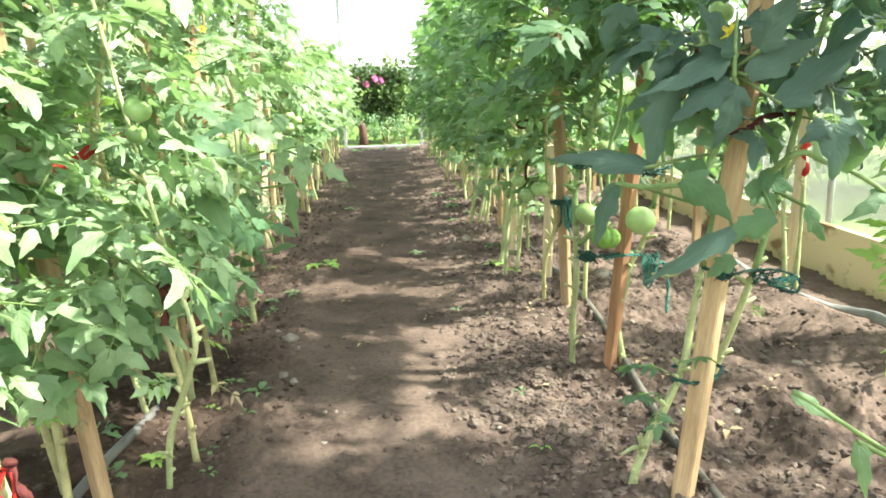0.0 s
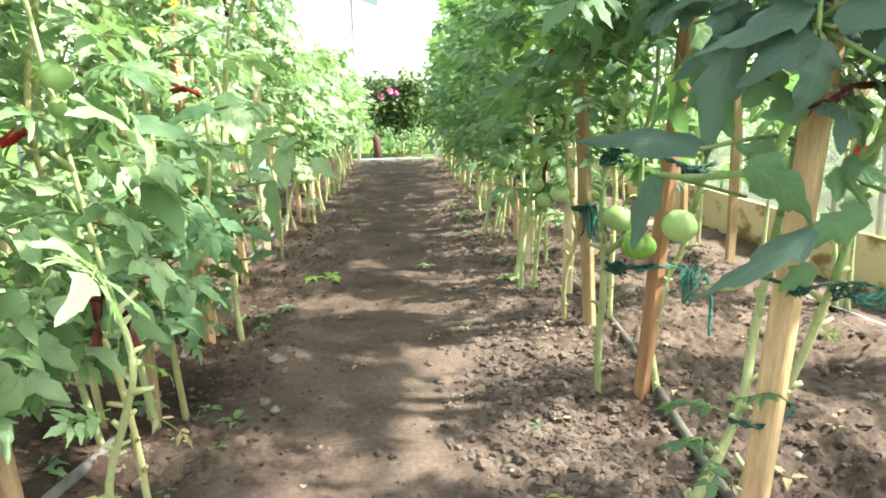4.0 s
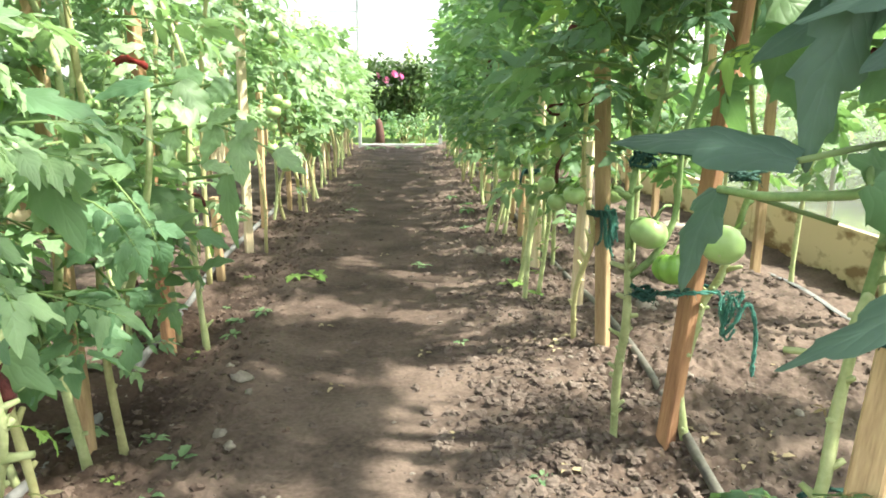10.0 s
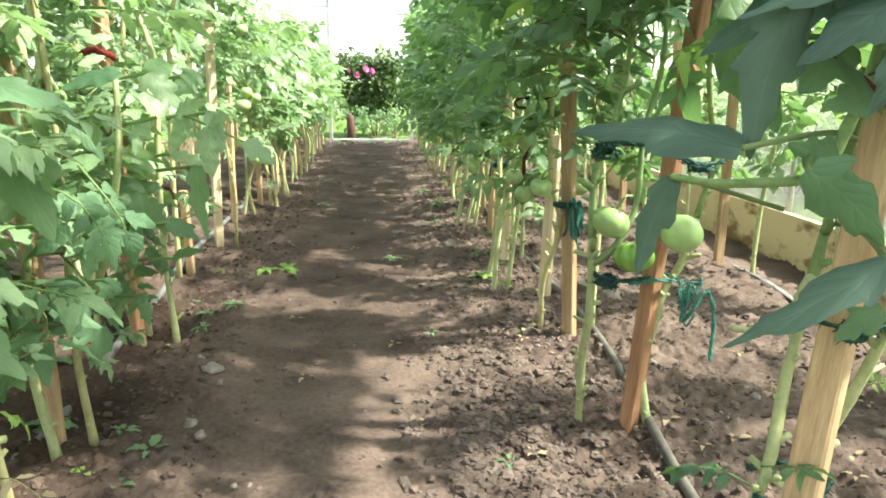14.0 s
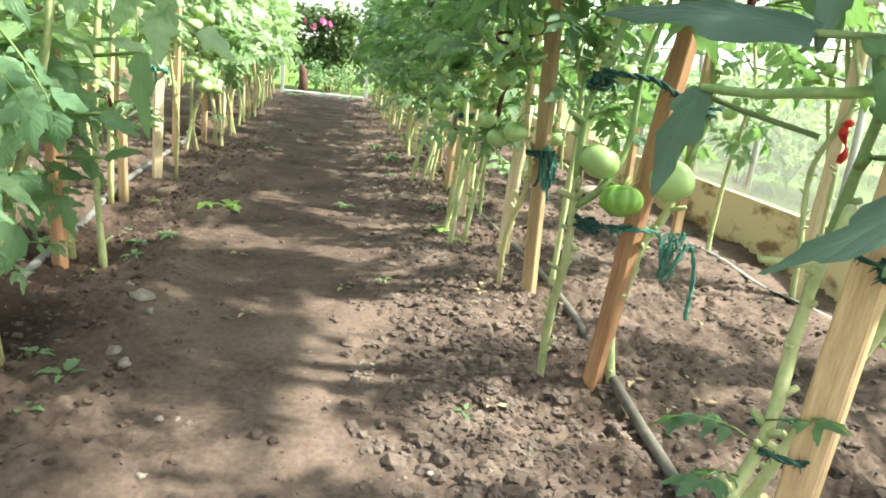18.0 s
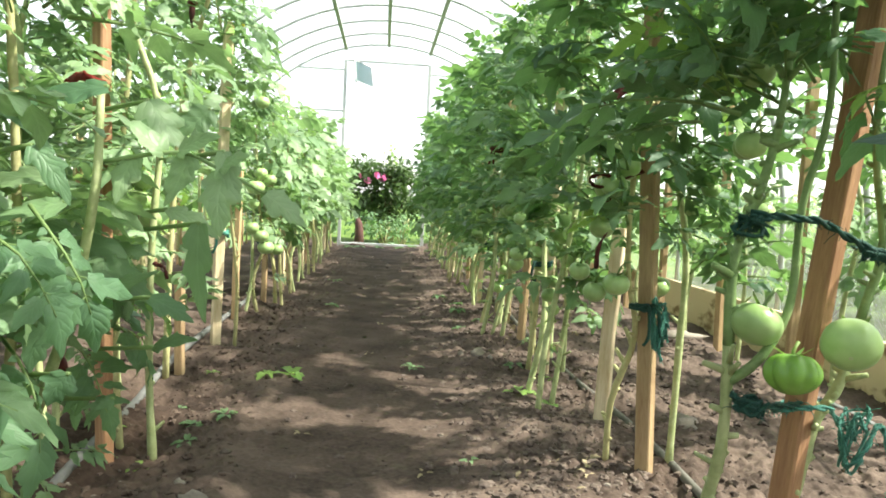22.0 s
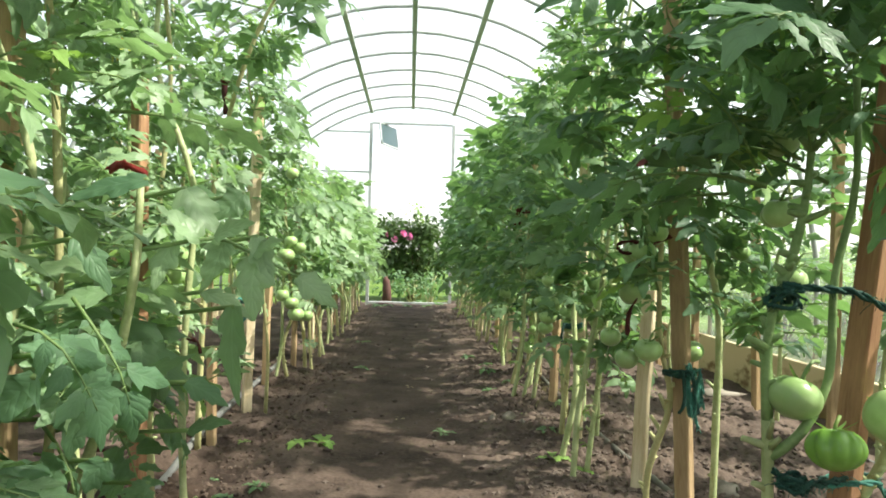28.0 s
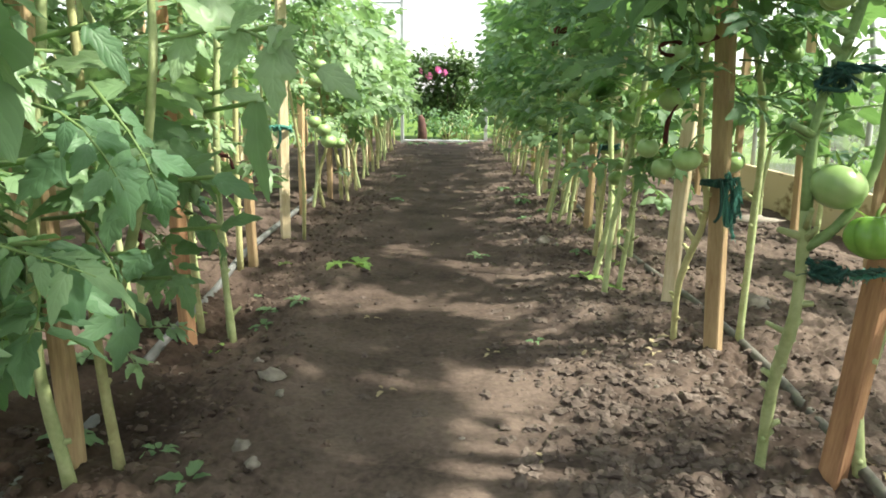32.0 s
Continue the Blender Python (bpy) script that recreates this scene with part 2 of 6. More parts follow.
M_STEM_OLD = mat("old_stem", (0.46, 0.44, 0.22), (0.30, 0.27, 0.13), 0.7, 14, 90, 0.4, spread=0.15)
M_DRY = leafy("dry_leaf", (0.22, 0.165, 0.10), (0.36, 0.29, 0.18), (0.38, 0.29, 0.15), 0.85, 0.15)
M_TOMATO = mat("green_tomato", (0.37, 0.50, 0.22), (0.23, 0.37, 0.12), 0.28, 9, 40, 0.03, spread=0.16, spec=0.5)
M_TOMATO_DARK = mat("ribbed_tomato", (0.21, 0.38, 0.075), (0.11, 0.24, 0.035), 0.25, 9, 40, 0.03, spec=0.5)
M_TOMATO_RED = mat("ripe_tomato", (0.62, 0.095, 0.02), (0.50, 0.06, 0.015), 0.3, 6, 40, 0.03, spec=0.5)
M_CALYX = leafy("calyx", (0.10, 0.19, 0.05), (0.17, 0.27, 0.08), (0.25, 0.42, 0.06))
M_SCAR = mat("scar", (0.62, 0.60, 0.42), rough=0.7)
M_RED = mat("red_cloth", (0.52, 0.025, 0.02), (0.30, 0.012, 0.012), 0.8, 20, 160, 0.5, spread=0.2)
M_DULL_RED = mat("dull_red_cloth", (0.27, 0.026, 0.02), (0.13, 0.012, 0.011), 0.85, 20, 160, 0.5)
M_MAROON = mat("maroon_cloth", (0.11, 0.022, 0.018), (0.055, 0.012, 0.012), 0.85, 20, 160, 0.5, spread=0.2)
M_TWINE = mat("green_twine", (0.085, 0.28, 0.225), (0.035, 0.15, 0.12), 0.7, 30, 260, 0.8)
M_TWINE_DARK = mat("dark_twine", (0.022, 0.085, 0.068), (0.01, 0.04, 0.032), 0.8, 30, 260, 0.8)
M_HOSE = mat("hose_rubber", (0.15, 0.138, 0.118), (0.055, 0.052, 0.046), 0.7, 8, 60, 0.2)
M_TAPE = mat("drip_tape", (0.17, 0.166, 0.165), (0.085, 0.083, 0.085), 0.6, 8, 60, 0.2)
M_HOSE_GREY = mat("hose_grey", (0.20, 0.20, 0.195), (0.095, 0.095, 0.095), 0.5, 8, 60, 0.2)
M_YELLOW = leafy("yellow_petal", (0.75, 0.60, 0.04), (0.85, 0.72, 0.08), (0.9, 0.75, 0.05))
M_PINK = leafy("pink_petal", (0.70, 0.14, 0.38), (0.85, 0.30, 0.55), (0.9, 0.35, 0.6))
M_BUSH = leafy("bush_leaf", (0.028, 0.06, 0.022), (0.07, 0.12, 0.04), (0.12, 0.22, 0.03), 0.4, 0.25)
M_BARK = mat("dark_wood", (0.09, 0.04, 0.028), (0.045, 0.02, 0.015), 0.85, 8, 60, 0.5)
M_PLASTIC = sheet_plastic("twin_wall_plastic", 0.90, (0.92, 0.96, 0.87))
M_PANE = sheet_plastic("vent_pane", 0.42, (0.58, 0.66, 0.70))


# ---- mesh helpers ----
class LeafPoint(Vector):
    """A point of a leaf that knows its place across (0 at the midrib, 1 at the rim) and along the blade."""
    across, along_blade = 0.0, 0.0


def leaf_point(v, across, along_blade):
    p = LeafPoint(v)
    p.across, p.along_blade = across, along_blade
    return p


def mesh_of(name, verts, faces, material, smooth=True):
    me = bpy.data.meshes.new(name)
    me.from_pydata([tuple(v) for v in verts], [], faces)
    if smooth:
        me.polygons.foreach_set("use_smooth", [True] * len(me.polygons))
    me.materials.append(material)
    me.update()
    if any(isinstance(v, LeafPoint) for v in verts):
        blade = me.attributes.new("blade", "FLOAT_VECTOR", "POINT")
        flat = []
        for v in verts:
            flat += (v.across, v.along_blade, 1.0) if isinstance(v, LeafPoint) else (0.0, 0.0, 0.0)
        blade.data.foreach_set("vector", flat)
    return me


def part(name, data, parent, m=None, label=""):
    """One mesh as a part under a thing; m is its pose relative to the thing."""
    ob = new(name, data)
    ob.parent = parent
    if m is not None:
        ob.matrix_basis = m
    if label:
        ob["label"] = label
    return ob


def root(name, place, label, category, group="", kind=""):
    ob = new(name)
    ob.empty_display_size = 0.1
    ob.location = place
    return tagged(ob, label, category, group, kind)


def tube_data(points, radii, sides=7, lump=0.0):
    """Verts and faces of a tube along points, closed at both ends."""
    verts, faces = [], []
    pts = [Vector(p) for p in points]
    side = None
    for i, p in enumerate(pts):
        d = (pts[min(i + 1, len(pts) - 1)] - pts[max(i - 1, 0)]).normalized()
        if side is None:
            side = d.orthogonal().normalized()
        side = (side - d * side.dot(d)).normalized()
        up = d.cross(side)
        r = radii[i] if isinstance(radii, (list, tuple)) else radii
        for k in range(sides):
            a = 2 * math.pi * k / sides
            rr = r * (1 + lump * (random.random() - 0.5))
            verts.append(p + (side * math.cos(a) + up * math.sin(a)) * rr)
    for i in range(len(pts) - 1):
        for k in range(sides):
            a, b = i * sides + k, i * sides + (k + 1) % sides
            faces.append((a, b, b + sides, a + sides))
    faces.append(tuple(range(sides - 1, -1, -1)))
    e = (len(pts) - 1) * sides
    faces.append(tuple(range(e, e + sides)))
    return verts, faces


def join_data(*pieces):
    verts, faces = [], []
    for v, f in pieces:
        o = len(verts)
        verts += v
        faces += [tuple(i + o for i in t) for t in f]
    return verts, faces


def smooth_path(points, n=5):
    """Catmull-Rom through the points."""
    p = [Vector(q) for q in points]
    p = [p[0] * 2 - p[1]] + p + [p[-1] * 2 - p[-2]]
    out = []
    for i in range(1, len(p) - 2):
        for k in range(n):
            t = k / n
            a, b, c, d = p[i - 1], p[i], p[i + 1], p[i + 2]
            out.append(0.5 * (2 * b + (c - a) * t + (2 * a - 5 * b + 4 * c - d) * t * t + (3 * b - a - 3 * c + d) * t ** 3))
    out.append(p[-2])
    return out


def box_data(x0, x1, y0, y1, z0, z1, bev=0.0):
    """A box with chamfered edges."""
    bm = bmesh.new()
    bmesh.ops.create_cube(bm, size=1)
    for v in bm.verts:
        v.co = Vector(((x0 + x1) / 2 + v.co.x * (x1 - x0), (y0 + y1) / 2 + v.co.y * (y1 - y0), (z0 + z1) / 2 + v.co.z * (z1 - z0)))
    if bev:
        bmesh.ops.bevel(bm, geom=bm.edges[:], offset=bev, segments=1, affect="EDGES")
    bm.verts.index_update()
    v, f = [x.co.copy() for x in bm.verts], [tuple(q.index for q in t.verts) for t in bm.faces]
    bm.free()
    return v, f


# ---- ground ----
def soil_height(x, y):
    """Height of the soil: a trodden path between two dug beds, lumpy towards the rows."""
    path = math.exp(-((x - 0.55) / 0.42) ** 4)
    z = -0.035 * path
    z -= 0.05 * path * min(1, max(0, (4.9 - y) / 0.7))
    bank = math.exp(-((x - 1.62) / 0.22) ** 2) + 0.8 * math.exp(-((x + 0.55) / 0.2) ** 2)
    z += 0.025 * bank
    z -= 0.11 * (1 / (1 + math.exp(-(x - 2.62) / 0.07)) + 1 / (1 + math.exp((x + 1.6) / 0.07)))
    rough = 1 - 0.8 * path
    z += rough * (0.035 * noise.noise((x * 3.1, y * 3.1, 0)) + 0.013 * noise.noise((x * 9, y * 9, 3)) + 0.014 * noise.noise((x * 19, y * 19, 7)) + 0.013 * noise.noise((x * 41, y * 41, 9)))
    cell = noise.voronoi((x * 26, y * 26, 1.5))[0]
    fine_cell = noise.voronoi((x * 58, y * 58, 4.5))[0]
    heap = max(0.0, min(1.0, 0.75 + 1.6 * noise.noise((x * 2.3, y * 2.3, 11))))
    z += rough * heap * (0.030 * min(0.7, cell[1] - cell[0]) + 0.013 * min(0.7, fine_cell[1] - fine_cell[0]) - 0.012)
    z -= 0.07 * math.exp(-((x - 1.60) / 0.13) ** 2 - ((y - 4.55) / 0.28) ** 2)
    z += 0.035 * math.exp(-((x - 1.76) / 0.07) ** 2 - ((y - 4.70) / 0.35) ** 2)
    z += 0.06 * math.exp(-((x - 2.36) / 0.16) ** 2 - ((y - 5.25) / 0.5) ** 2)
    z -= 0.035 * math.exp(-((x + 0.2) / 0.26) ** 2)
    z += path * (0.008 * noise.noise((x * 5, y * 5, 1)) + 0.005 * noise.noise((x * 22, y * 22, 2)) + 0.003 * noise.noise((x * 50, y * 50, 4)))
    return z


def damp_shade_at(x, y):
    """How dark the soil is painted, 0 to 1: moisture and shade in the watered bed across the path most, then the
    trodden path, then moist patches by the stakes.
    """
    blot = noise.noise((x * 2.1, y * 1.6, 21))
    # The bed term paints in shade too: weaker past y 6.3, where sun falls.
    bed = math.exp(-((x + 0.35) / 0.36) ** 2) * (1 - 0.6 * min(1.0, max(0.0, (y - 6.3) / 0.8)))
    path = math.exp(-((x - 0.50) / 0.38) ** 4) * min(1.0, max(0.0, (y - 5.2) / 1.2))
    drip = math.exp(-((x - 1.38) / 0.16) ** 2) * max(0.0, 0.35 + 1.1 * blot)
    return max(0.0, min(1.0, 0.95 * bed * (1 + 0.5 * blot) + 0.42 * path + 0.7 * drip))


def make_soil():
    xs = np.concatenate([np.arange(-2.2, -0.6, 0.08), np.arange(-0.6, 0.2, 0.012), np.arange(0.2, 0.85, 0.02), np.arange(0.85, 2.1, 0.0105), np.arange(2.1, 2.7, 0.018), np.arange(2.7, 3.2, 0.05)])
    ys = np.concatenate([np.arange(0.6, 3.6, 0.15), np.arange(3.6, 6.4, 0.0115), np.arange(6.4, 7.6, 0.018), np.arange(7.6, 10, 0.04), np.arange(10, 15.9, 0.1)])
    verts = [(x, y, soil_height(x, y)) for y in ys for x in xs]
    n = len(xs)
    faces = [(j * n + i, j * n + i + 1, (j + 1) * n + i + 1, (j + 1) * n + i) for j in range(len(ys) - 1) for i in range(n - 1)]
    me = mesh_of("floor_soil", verts, faces, M_SOIL)
    damp_shade = me.attributes.new("damp_shade", "FLOAT", "POINT")
    damp_shade.data.foreach_set("value", [damp_shade_at(x, y) for x, y, z in verts])
    return tagged(new("floor_soil", me), "dry trodden grey-brown earth path between dug beds", "soil", kind="structure")


def make_outside():
    verts, faces = [], []
    rs = [0.0, 6, 12, 18, 26, 40, 80, 200, 600, 2500]
    for r in rs:
        for k in range(32):
            a = 2 * math.pi * k / 32
            x, y = 0.5 + r * math.cos(a), 9 + r * math.sin(a)
            verts.append((x, y, -0.2 + (0.0 if r < 10 else 0.06 * noise.noise((x * 0.3, y * 0.3, 5)))))
    for i in range(len(rs) - 1):
        for k in range(32):
            a, b = i * 32 + k, i * 32 + (k + 1) % 32
            faces.append((a, a + 32, b + 32, b))
    return tagged(new("ground", mesh_of("ground", verts, faces, M_GRASS)), "sunlit rough grass around the greenhouse", "grass", kind="structure")


make_soil()
make_outside()

# ---- greenhouse ----
CX, R_ARCH, SPRING = 0.52, 2.62, 0.58
Y0, Y1, BAY = 1.0, 15.4, 0.8


def arch_points(radius, n=28):
    pts = [(CX + radius, 0, 0.02)]
    pts += [(CX + radius * math.cos(math.pi * k / n), 0, SPRING + radius * math.sin(math.pi * k / n)) for k in range(n + 1)]
    return pts + [(CX - radius, 0, 0.02)]


RIB = mesh_of("rib", *tube_data(arch_points(R_ARCH - 0.02), 0.018, 6), M_STEEL)
frame_thing = root("greenhouse_frame", (0, 0, 0), "arched greenhouse frame of thin galvanised steel tubes", "frame", kind="structure")
for k in range(19):
    part("rib", RIB, frame_thing, pose(0, Y0 + BAY * k, 0))
for a in (15, 42, 75, 90, 105, 138, 165):
    r = R_ARCH - 0.045
    x, z = CX + r * math.cos(radians(a)), SPRING + r * math.sin(radians(a))
    part("purlin", mesh_of("purlin", *box_data(x - 0.026, x + 0.026, Y0, Y1, z - 0.014, z + 0.014, 0.004), M_STEEL, False), frame_thing)
for s in (-1, 1):
    x = CX + s * (R_ARCH - 0.05)
    for z in (1.32,):
        part("side_rail", mesh_of("side_rail", *box_data(x - 0.012, x + 0.012, Y0, Y1, z - 0.012, z + 0.012, 0.003), M_STEEL, False), frame_thing)

cover = root("greenhouse_cover", (0, 0, 0), "translucent twin-wall plastic cover of the arched greenhouse", "greenhouse cover", kind="structure")


def cover_sheet(y0, y1):
    pts = arch_points(R_ARCH, 32)
    verts, faces = [], []
    for x, _, z in pts:
        verts += [(x, y0, max(z, 0.16)), (x, y1, max(z, 0.16))]
    for i in range(len(pts) - 1):
        faces.append((2 * i, 2 * i + 1, 2 * i + 3, 2 * i + 2))
    return mesh_of("cover_sheet", verts, faces, M_PLASTIC)


for k in range(9):
    part("sheet", cover_sheet(Y0 + 1.6 * k + 0.002, Y0 + 1.6 * (k + 1) - 0.002), cover)


def end_wall(name, y, door0, door1, head):
    """The curved gable with an open doorway."""
    wall = root(name, (0, 0, 0), "translucent plastic gable with an open doorway", "gable wall", kind="structure")
    n = 24
    for tag, xa, xb in (("panel", CX - R_ARCH, door0), ("panel", door0, door1), ("panel", door1, CX + R_ARCH)):
        verts, faces = [], []
        for k in range(n + 1):
            x = xa + (xb - xa) * k / n
            d = min(1.0, abs(x - CX) / R_ARCH)
            top = SPRING + R_ARCH * math.sqrt(max(0.0, 1 - d * d))
            verts += [(x, y, head if tag == "panel" and xa == door0 else 0.1), (x, y, max(top, 0.2))]
        for k in range(n):
            faces.append((2 * k, 2 * k + 2, 2 * k + 3, 2 * k + 1))
        part("panel", mesh_of("gable_panel", verts, faces, M_PLASTIC, False), wall)
    for x in (door0, door1):
        part("door_jamb", mesh_of("door_jamb", *box_data(x - 0.025, x + 0.025, y - 0.03, y + 0.03, -0.1, head, 0.004), M_STEEL, False), wall)
    part("door_head", mesh_of("door_head", *box_data(door0 + 0.025, door1 - 0.025, y - 0.02, y + 0.02, head - 0.015, head + 0.015, 0.004), M_STEEL, False), wall)
    for s, x0, x1 in ((-1, CX - R_ARCH + 0.1, door0 - 0.025), (1, door1 + 0.025, CX + R_ARCH - 0.1)):
        for z in (0.75, 1.45, 2.1, 2.75):
            half = math.sqrt(max(0.0, R_ARCH ** 2 - max(0, z - SPRING) ** 2))
            a, b = max(x0, CX - half + 0.03), min(x1, CX + half - 0.03)
            if b > a:
                part("gable_rail", mesh_of("gable_rail", *box_data(a, b, y - 0.015, y + 0.015, z - 0.012, z + 0.012, 0.003), M_STEEL, False), wall)
    return wall


end_wall("wall_far", Y1 + 0.02, -0.15, 1.19, 2.9)
end_wall("wall_near", Y0 - 0.02, -0.15, 1.19, 2.9)

boards = root("base_boards", (0, 0, 0), "weathered stained planks along the foot of the greenhouse", "base board", kind="structure")
for s in (-1, 1):
    x = CX + s * (R_ARCH - 0.07)
    y = Y0
    while y < Y1 - 0.1:
        y2 = min(y + 2.4, Y1)
        part("board", mesh_of("board", *box_data(x - 0.02, x + 0.02, y + 0.003, y2 - 0.003, -0.14, 0.19, 0.004), M_BOARD, False), boards)
        y = y2

vent = root("hanging_vent", (0.12, 15.46, 2.86), "grey-blue plastic top vent hanging open above the doorway", "vent window")
part("pane", mesh_of("vent_pane", *box_data(-0.17, 0.17, -0.008, 0.008, -0.36, 0.0), M_PANE, False), vent, pose(0, 0, 0, -20, 10, 42))
part("vent_frame", mesh_of("vent_frame", *join_data(box_data(-0.19, -0.17, -0.012, 0.012, -0.38, 0.015), box_data(0.17, 0.19, -0.012, 0.012, -0.38, 0.015), box_data(-0.17, 0.17, -0.012, 0.012, 0.0, 0.015), box_data(-0.17, 0.17, -0.012, 0.012, -0.38, -0.36)), M_STEEL, False), vent, pose(0, 0, 0, -20, 10, 42))


# ---- leaves ----
def leaflet(base, d, up, length, width, fold, droop, teeth=5, wave=0.0, jag=0.16):
    """A lobed leaflet from base along d; up is its face; it folds along the midrib, waves at the rim and droops to the tip."""
    if teeth > 6:
        return lobed(base, d, up, length, width, fold, droop, max(3, round(teeth / 3.4)), wave, jag)
    d, up = d.normalized(), up.normalized()
    s = d.cross(up).normalized()
    n = teeth
    verts, faces = [], []
    for i in range(n + 1):
        t = i / n
        c = base + d * (length * t) - up * (droop * length * t * t)
        if i == n:
            verts += [leaf_point(c, 0, 1) for _ in range(3)]
            continue
        w = width * (math.sin(math.pi * (0.05 + 0.95 * t) ** 0.66) ** 0.9 + 0.04)
        w *= 1 + (jag * 0.5 if i % 2 else -jag)
        tip = d * (width * (jag * 1.6 if i % 2 else 0.0))
        lift = fold * w + wave * width * math.sin(i * 2.1)
        lift2 = fold * w + wave * width * math.sin(i * 1.7 + 1)
        verts += [leaf_point(c - s * w + up * lift + tip, 1, t), leaf_point(c, 0, t), leaf_point(c + s * w + up * lift2 + tip, 1, t)]
    for i in range(n):
        a, b = 3 * i, 3 * i + 3
        if i == n - 1:
            faces += [(a, a + 1, b + 1), (a + 1, a + 2, b + 1)]
        else:
            faces += [(a, a + 1, b + 1, b), (a + 1, a + 2, b + 2, b + 1)]
    return verts, faces


ACROSS = (-1.0, -0.55, 0.0, 0.55, 1.0)


def lobed(base, d, up, length, width, fold, droop, lobes, wave, jag):
    """A leaflet with forward-pointing lobes cut in between, puckered beside the midrib and curled at the rim."""
    d, up = d.normalized(), up.normalized()
    s = d.cross(up).normalized()
    start = (length * 997 + width * 7919 + base.length * 131) % 6.28
    verts, faces, rows = [], [], []
    for k in range(lobes):
        for q, cut in ((0.0, 1.0), (0.5, 0.25), (0.86, 0.0)) if lobes > 3 else ((0.05, 0.9), (0.72, 0.0)):
            rows.append(((k + q) / lobes, cut))
    twist = 0.5 * math.sin(start * 3.1)
    for i, (t, cut) in enumerate(rows + [(1.0, 0.0)]):
        bow = math.sin(start) * 0.07 * length * math.sin(math.pi * t)
        c = base + d * (length * t) - up * (droop * length * t * t) + s * bow
        turn = twist * t
        side, face = s * math.cos(turn) + up * math.sin(turn), up * math.cos(turn) - s * math.sin(turn)
        if i == len(rows):
            verts += [leaf_point(c, 0, 1) for _ in ACROSS]
            continue
        w0 = width * (math.sin(math.pi * (0.05 + 0.95 * t) ** 0.62) ** 0.85 + 0.04) * (1.08 - 0.3 * t)
        for u in ACROSS:
            lean = 1 + 0.22 * math.sin(start + i * 1.3 + (2.0 if u < 0 else 0.0))
            w = w0 * lean * (1 - 2.2 * jag * cut * (1 - 0.5 * t))
            lift = fold * w * abs(u) - 0.32 * w * u ** 4 * (0.6 + 0.6 * math.sin(start * 2 + u))
            lift += wave * width * (math.sin(i * 1.9 + start + u) * abs(u) + (0.5 if cut < 0.5 else -0.3) * (abs(u) == 0.55))
            ahead = width * jag * 1.9 * (1 - cut) * abs(u) ** 2
            verts.append(leaf_point(c + side * (w * u) + face * lift + d * ahead * (1 - t), abs(u), t))
    m = len(ACROSS)
    for i in range(len(rows)):
        for k in range(m - 1):
            a, b = i * m + k, (i + 1) * m + k
            if i == len(rows) - 1:
                faces.append((a, a + 1, (i + 1) * m + m // 2))
            else:
                faces.append((a, a + 1, b + 1, b))
    return verts, faces


def leaf_data(length, pairs, droop, seed, broad=1.0, teeth=9):
    """A tomato leaf along +y: a bent stalk with paired lobed leaflets, small ones between them, and a large one at the tip."""
    rnd = random.Random(seed)
    pieces = []
    bend = rnd.uniform(-0.12, 0.12)

    def at(t):
        return Vector((bend * length * t * t + 0.02 * length * math.sin(t * 5 + seed), length * (t - 0.12 * droop * t * t), length * (0.25 * t - droop * t * t)))
    pts = [at(k / 4) for k in range(5)]
    pieces.append(tube_data(pts, [0.0066 * (1 - 0.7 * k / 4) * length / 0.36 for k in range(5)], 4))
    for k in range(pairs):
        t = 0.34 + 0.50 * k / max(1, pairs - 1)
        for s in (-1, 1):
            b = at(t + rnd.uniform(-0.03, 0.03))
            tangent = (at(t + 0.05) - at(t)).normalized()
            up = Vector((1, 0, 0)).cross(tangent).normalized()
            d = (tangent * rnd.uniform(0.3, 0.8) + Vector((s, 0, 0)) - up * rnd.uniform(-0.12, 0.42)).normalized()
            ll = length * (0.25 + 0.13 * math.sin(math.pi * (0.2 + 0.6 * t))) * rnd.uniform(0.75, 1.2)
            stalk = b + d * ll * 0.16
            pieces.append(tube_data([b, stalk], [0.0022, 0.0016], 3))
            pieces.append(leaflet(stalk, d, up + Vector((s * rnd.uniform(-0.3, 0.6), rnd.uniform(-0.3, 0.3), 0)), ll, ll * 0.285 * broad, rnd.uniform(0.02, 0.4), rnd.uniform(0.0, 0.42), teeth, 0.16, 0.15))
            if teeth > 5 and rnd.random() < 0.6:
                b2 = at(t - 0.08)
                pieces.append(leaflet(b2, Vector((s, 0.3, -0.1)), up, length * 0.09, length * 0.03, 0.1, 0.3, 3))
    b, tangent = at(0.9), (at(1.0) - at(0.9)).normalized()
    up = Vector((1, 0, 0)).cross(tangent).normalized()
    ll = length * rnd.uniform(0.38, 0.48)
    pieces.append(leaflet(b, tangent, up + Vector((rnd.uniform(-0.3, 0.3), 0, 0)), ll, ll * 0.31 * broad, 0.2, rnd.uniform(0.15, 0.6), teeth, 0.12, 0.17))
    return join_data(*pieces)


random.seed(11)
BENDS = (0.16, 0.28, 0.42, 0.0, 0.6)
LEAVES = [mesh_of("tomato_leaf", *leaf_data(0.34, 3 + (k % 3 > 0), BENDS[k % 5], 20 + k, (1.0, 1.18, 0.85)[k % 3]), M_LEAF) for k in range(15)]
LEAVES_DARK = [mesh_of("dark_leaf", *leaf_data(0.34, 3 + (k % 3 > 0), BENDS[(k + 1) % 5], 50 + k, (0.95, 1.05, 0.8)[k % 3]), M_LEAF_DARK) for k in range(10)]
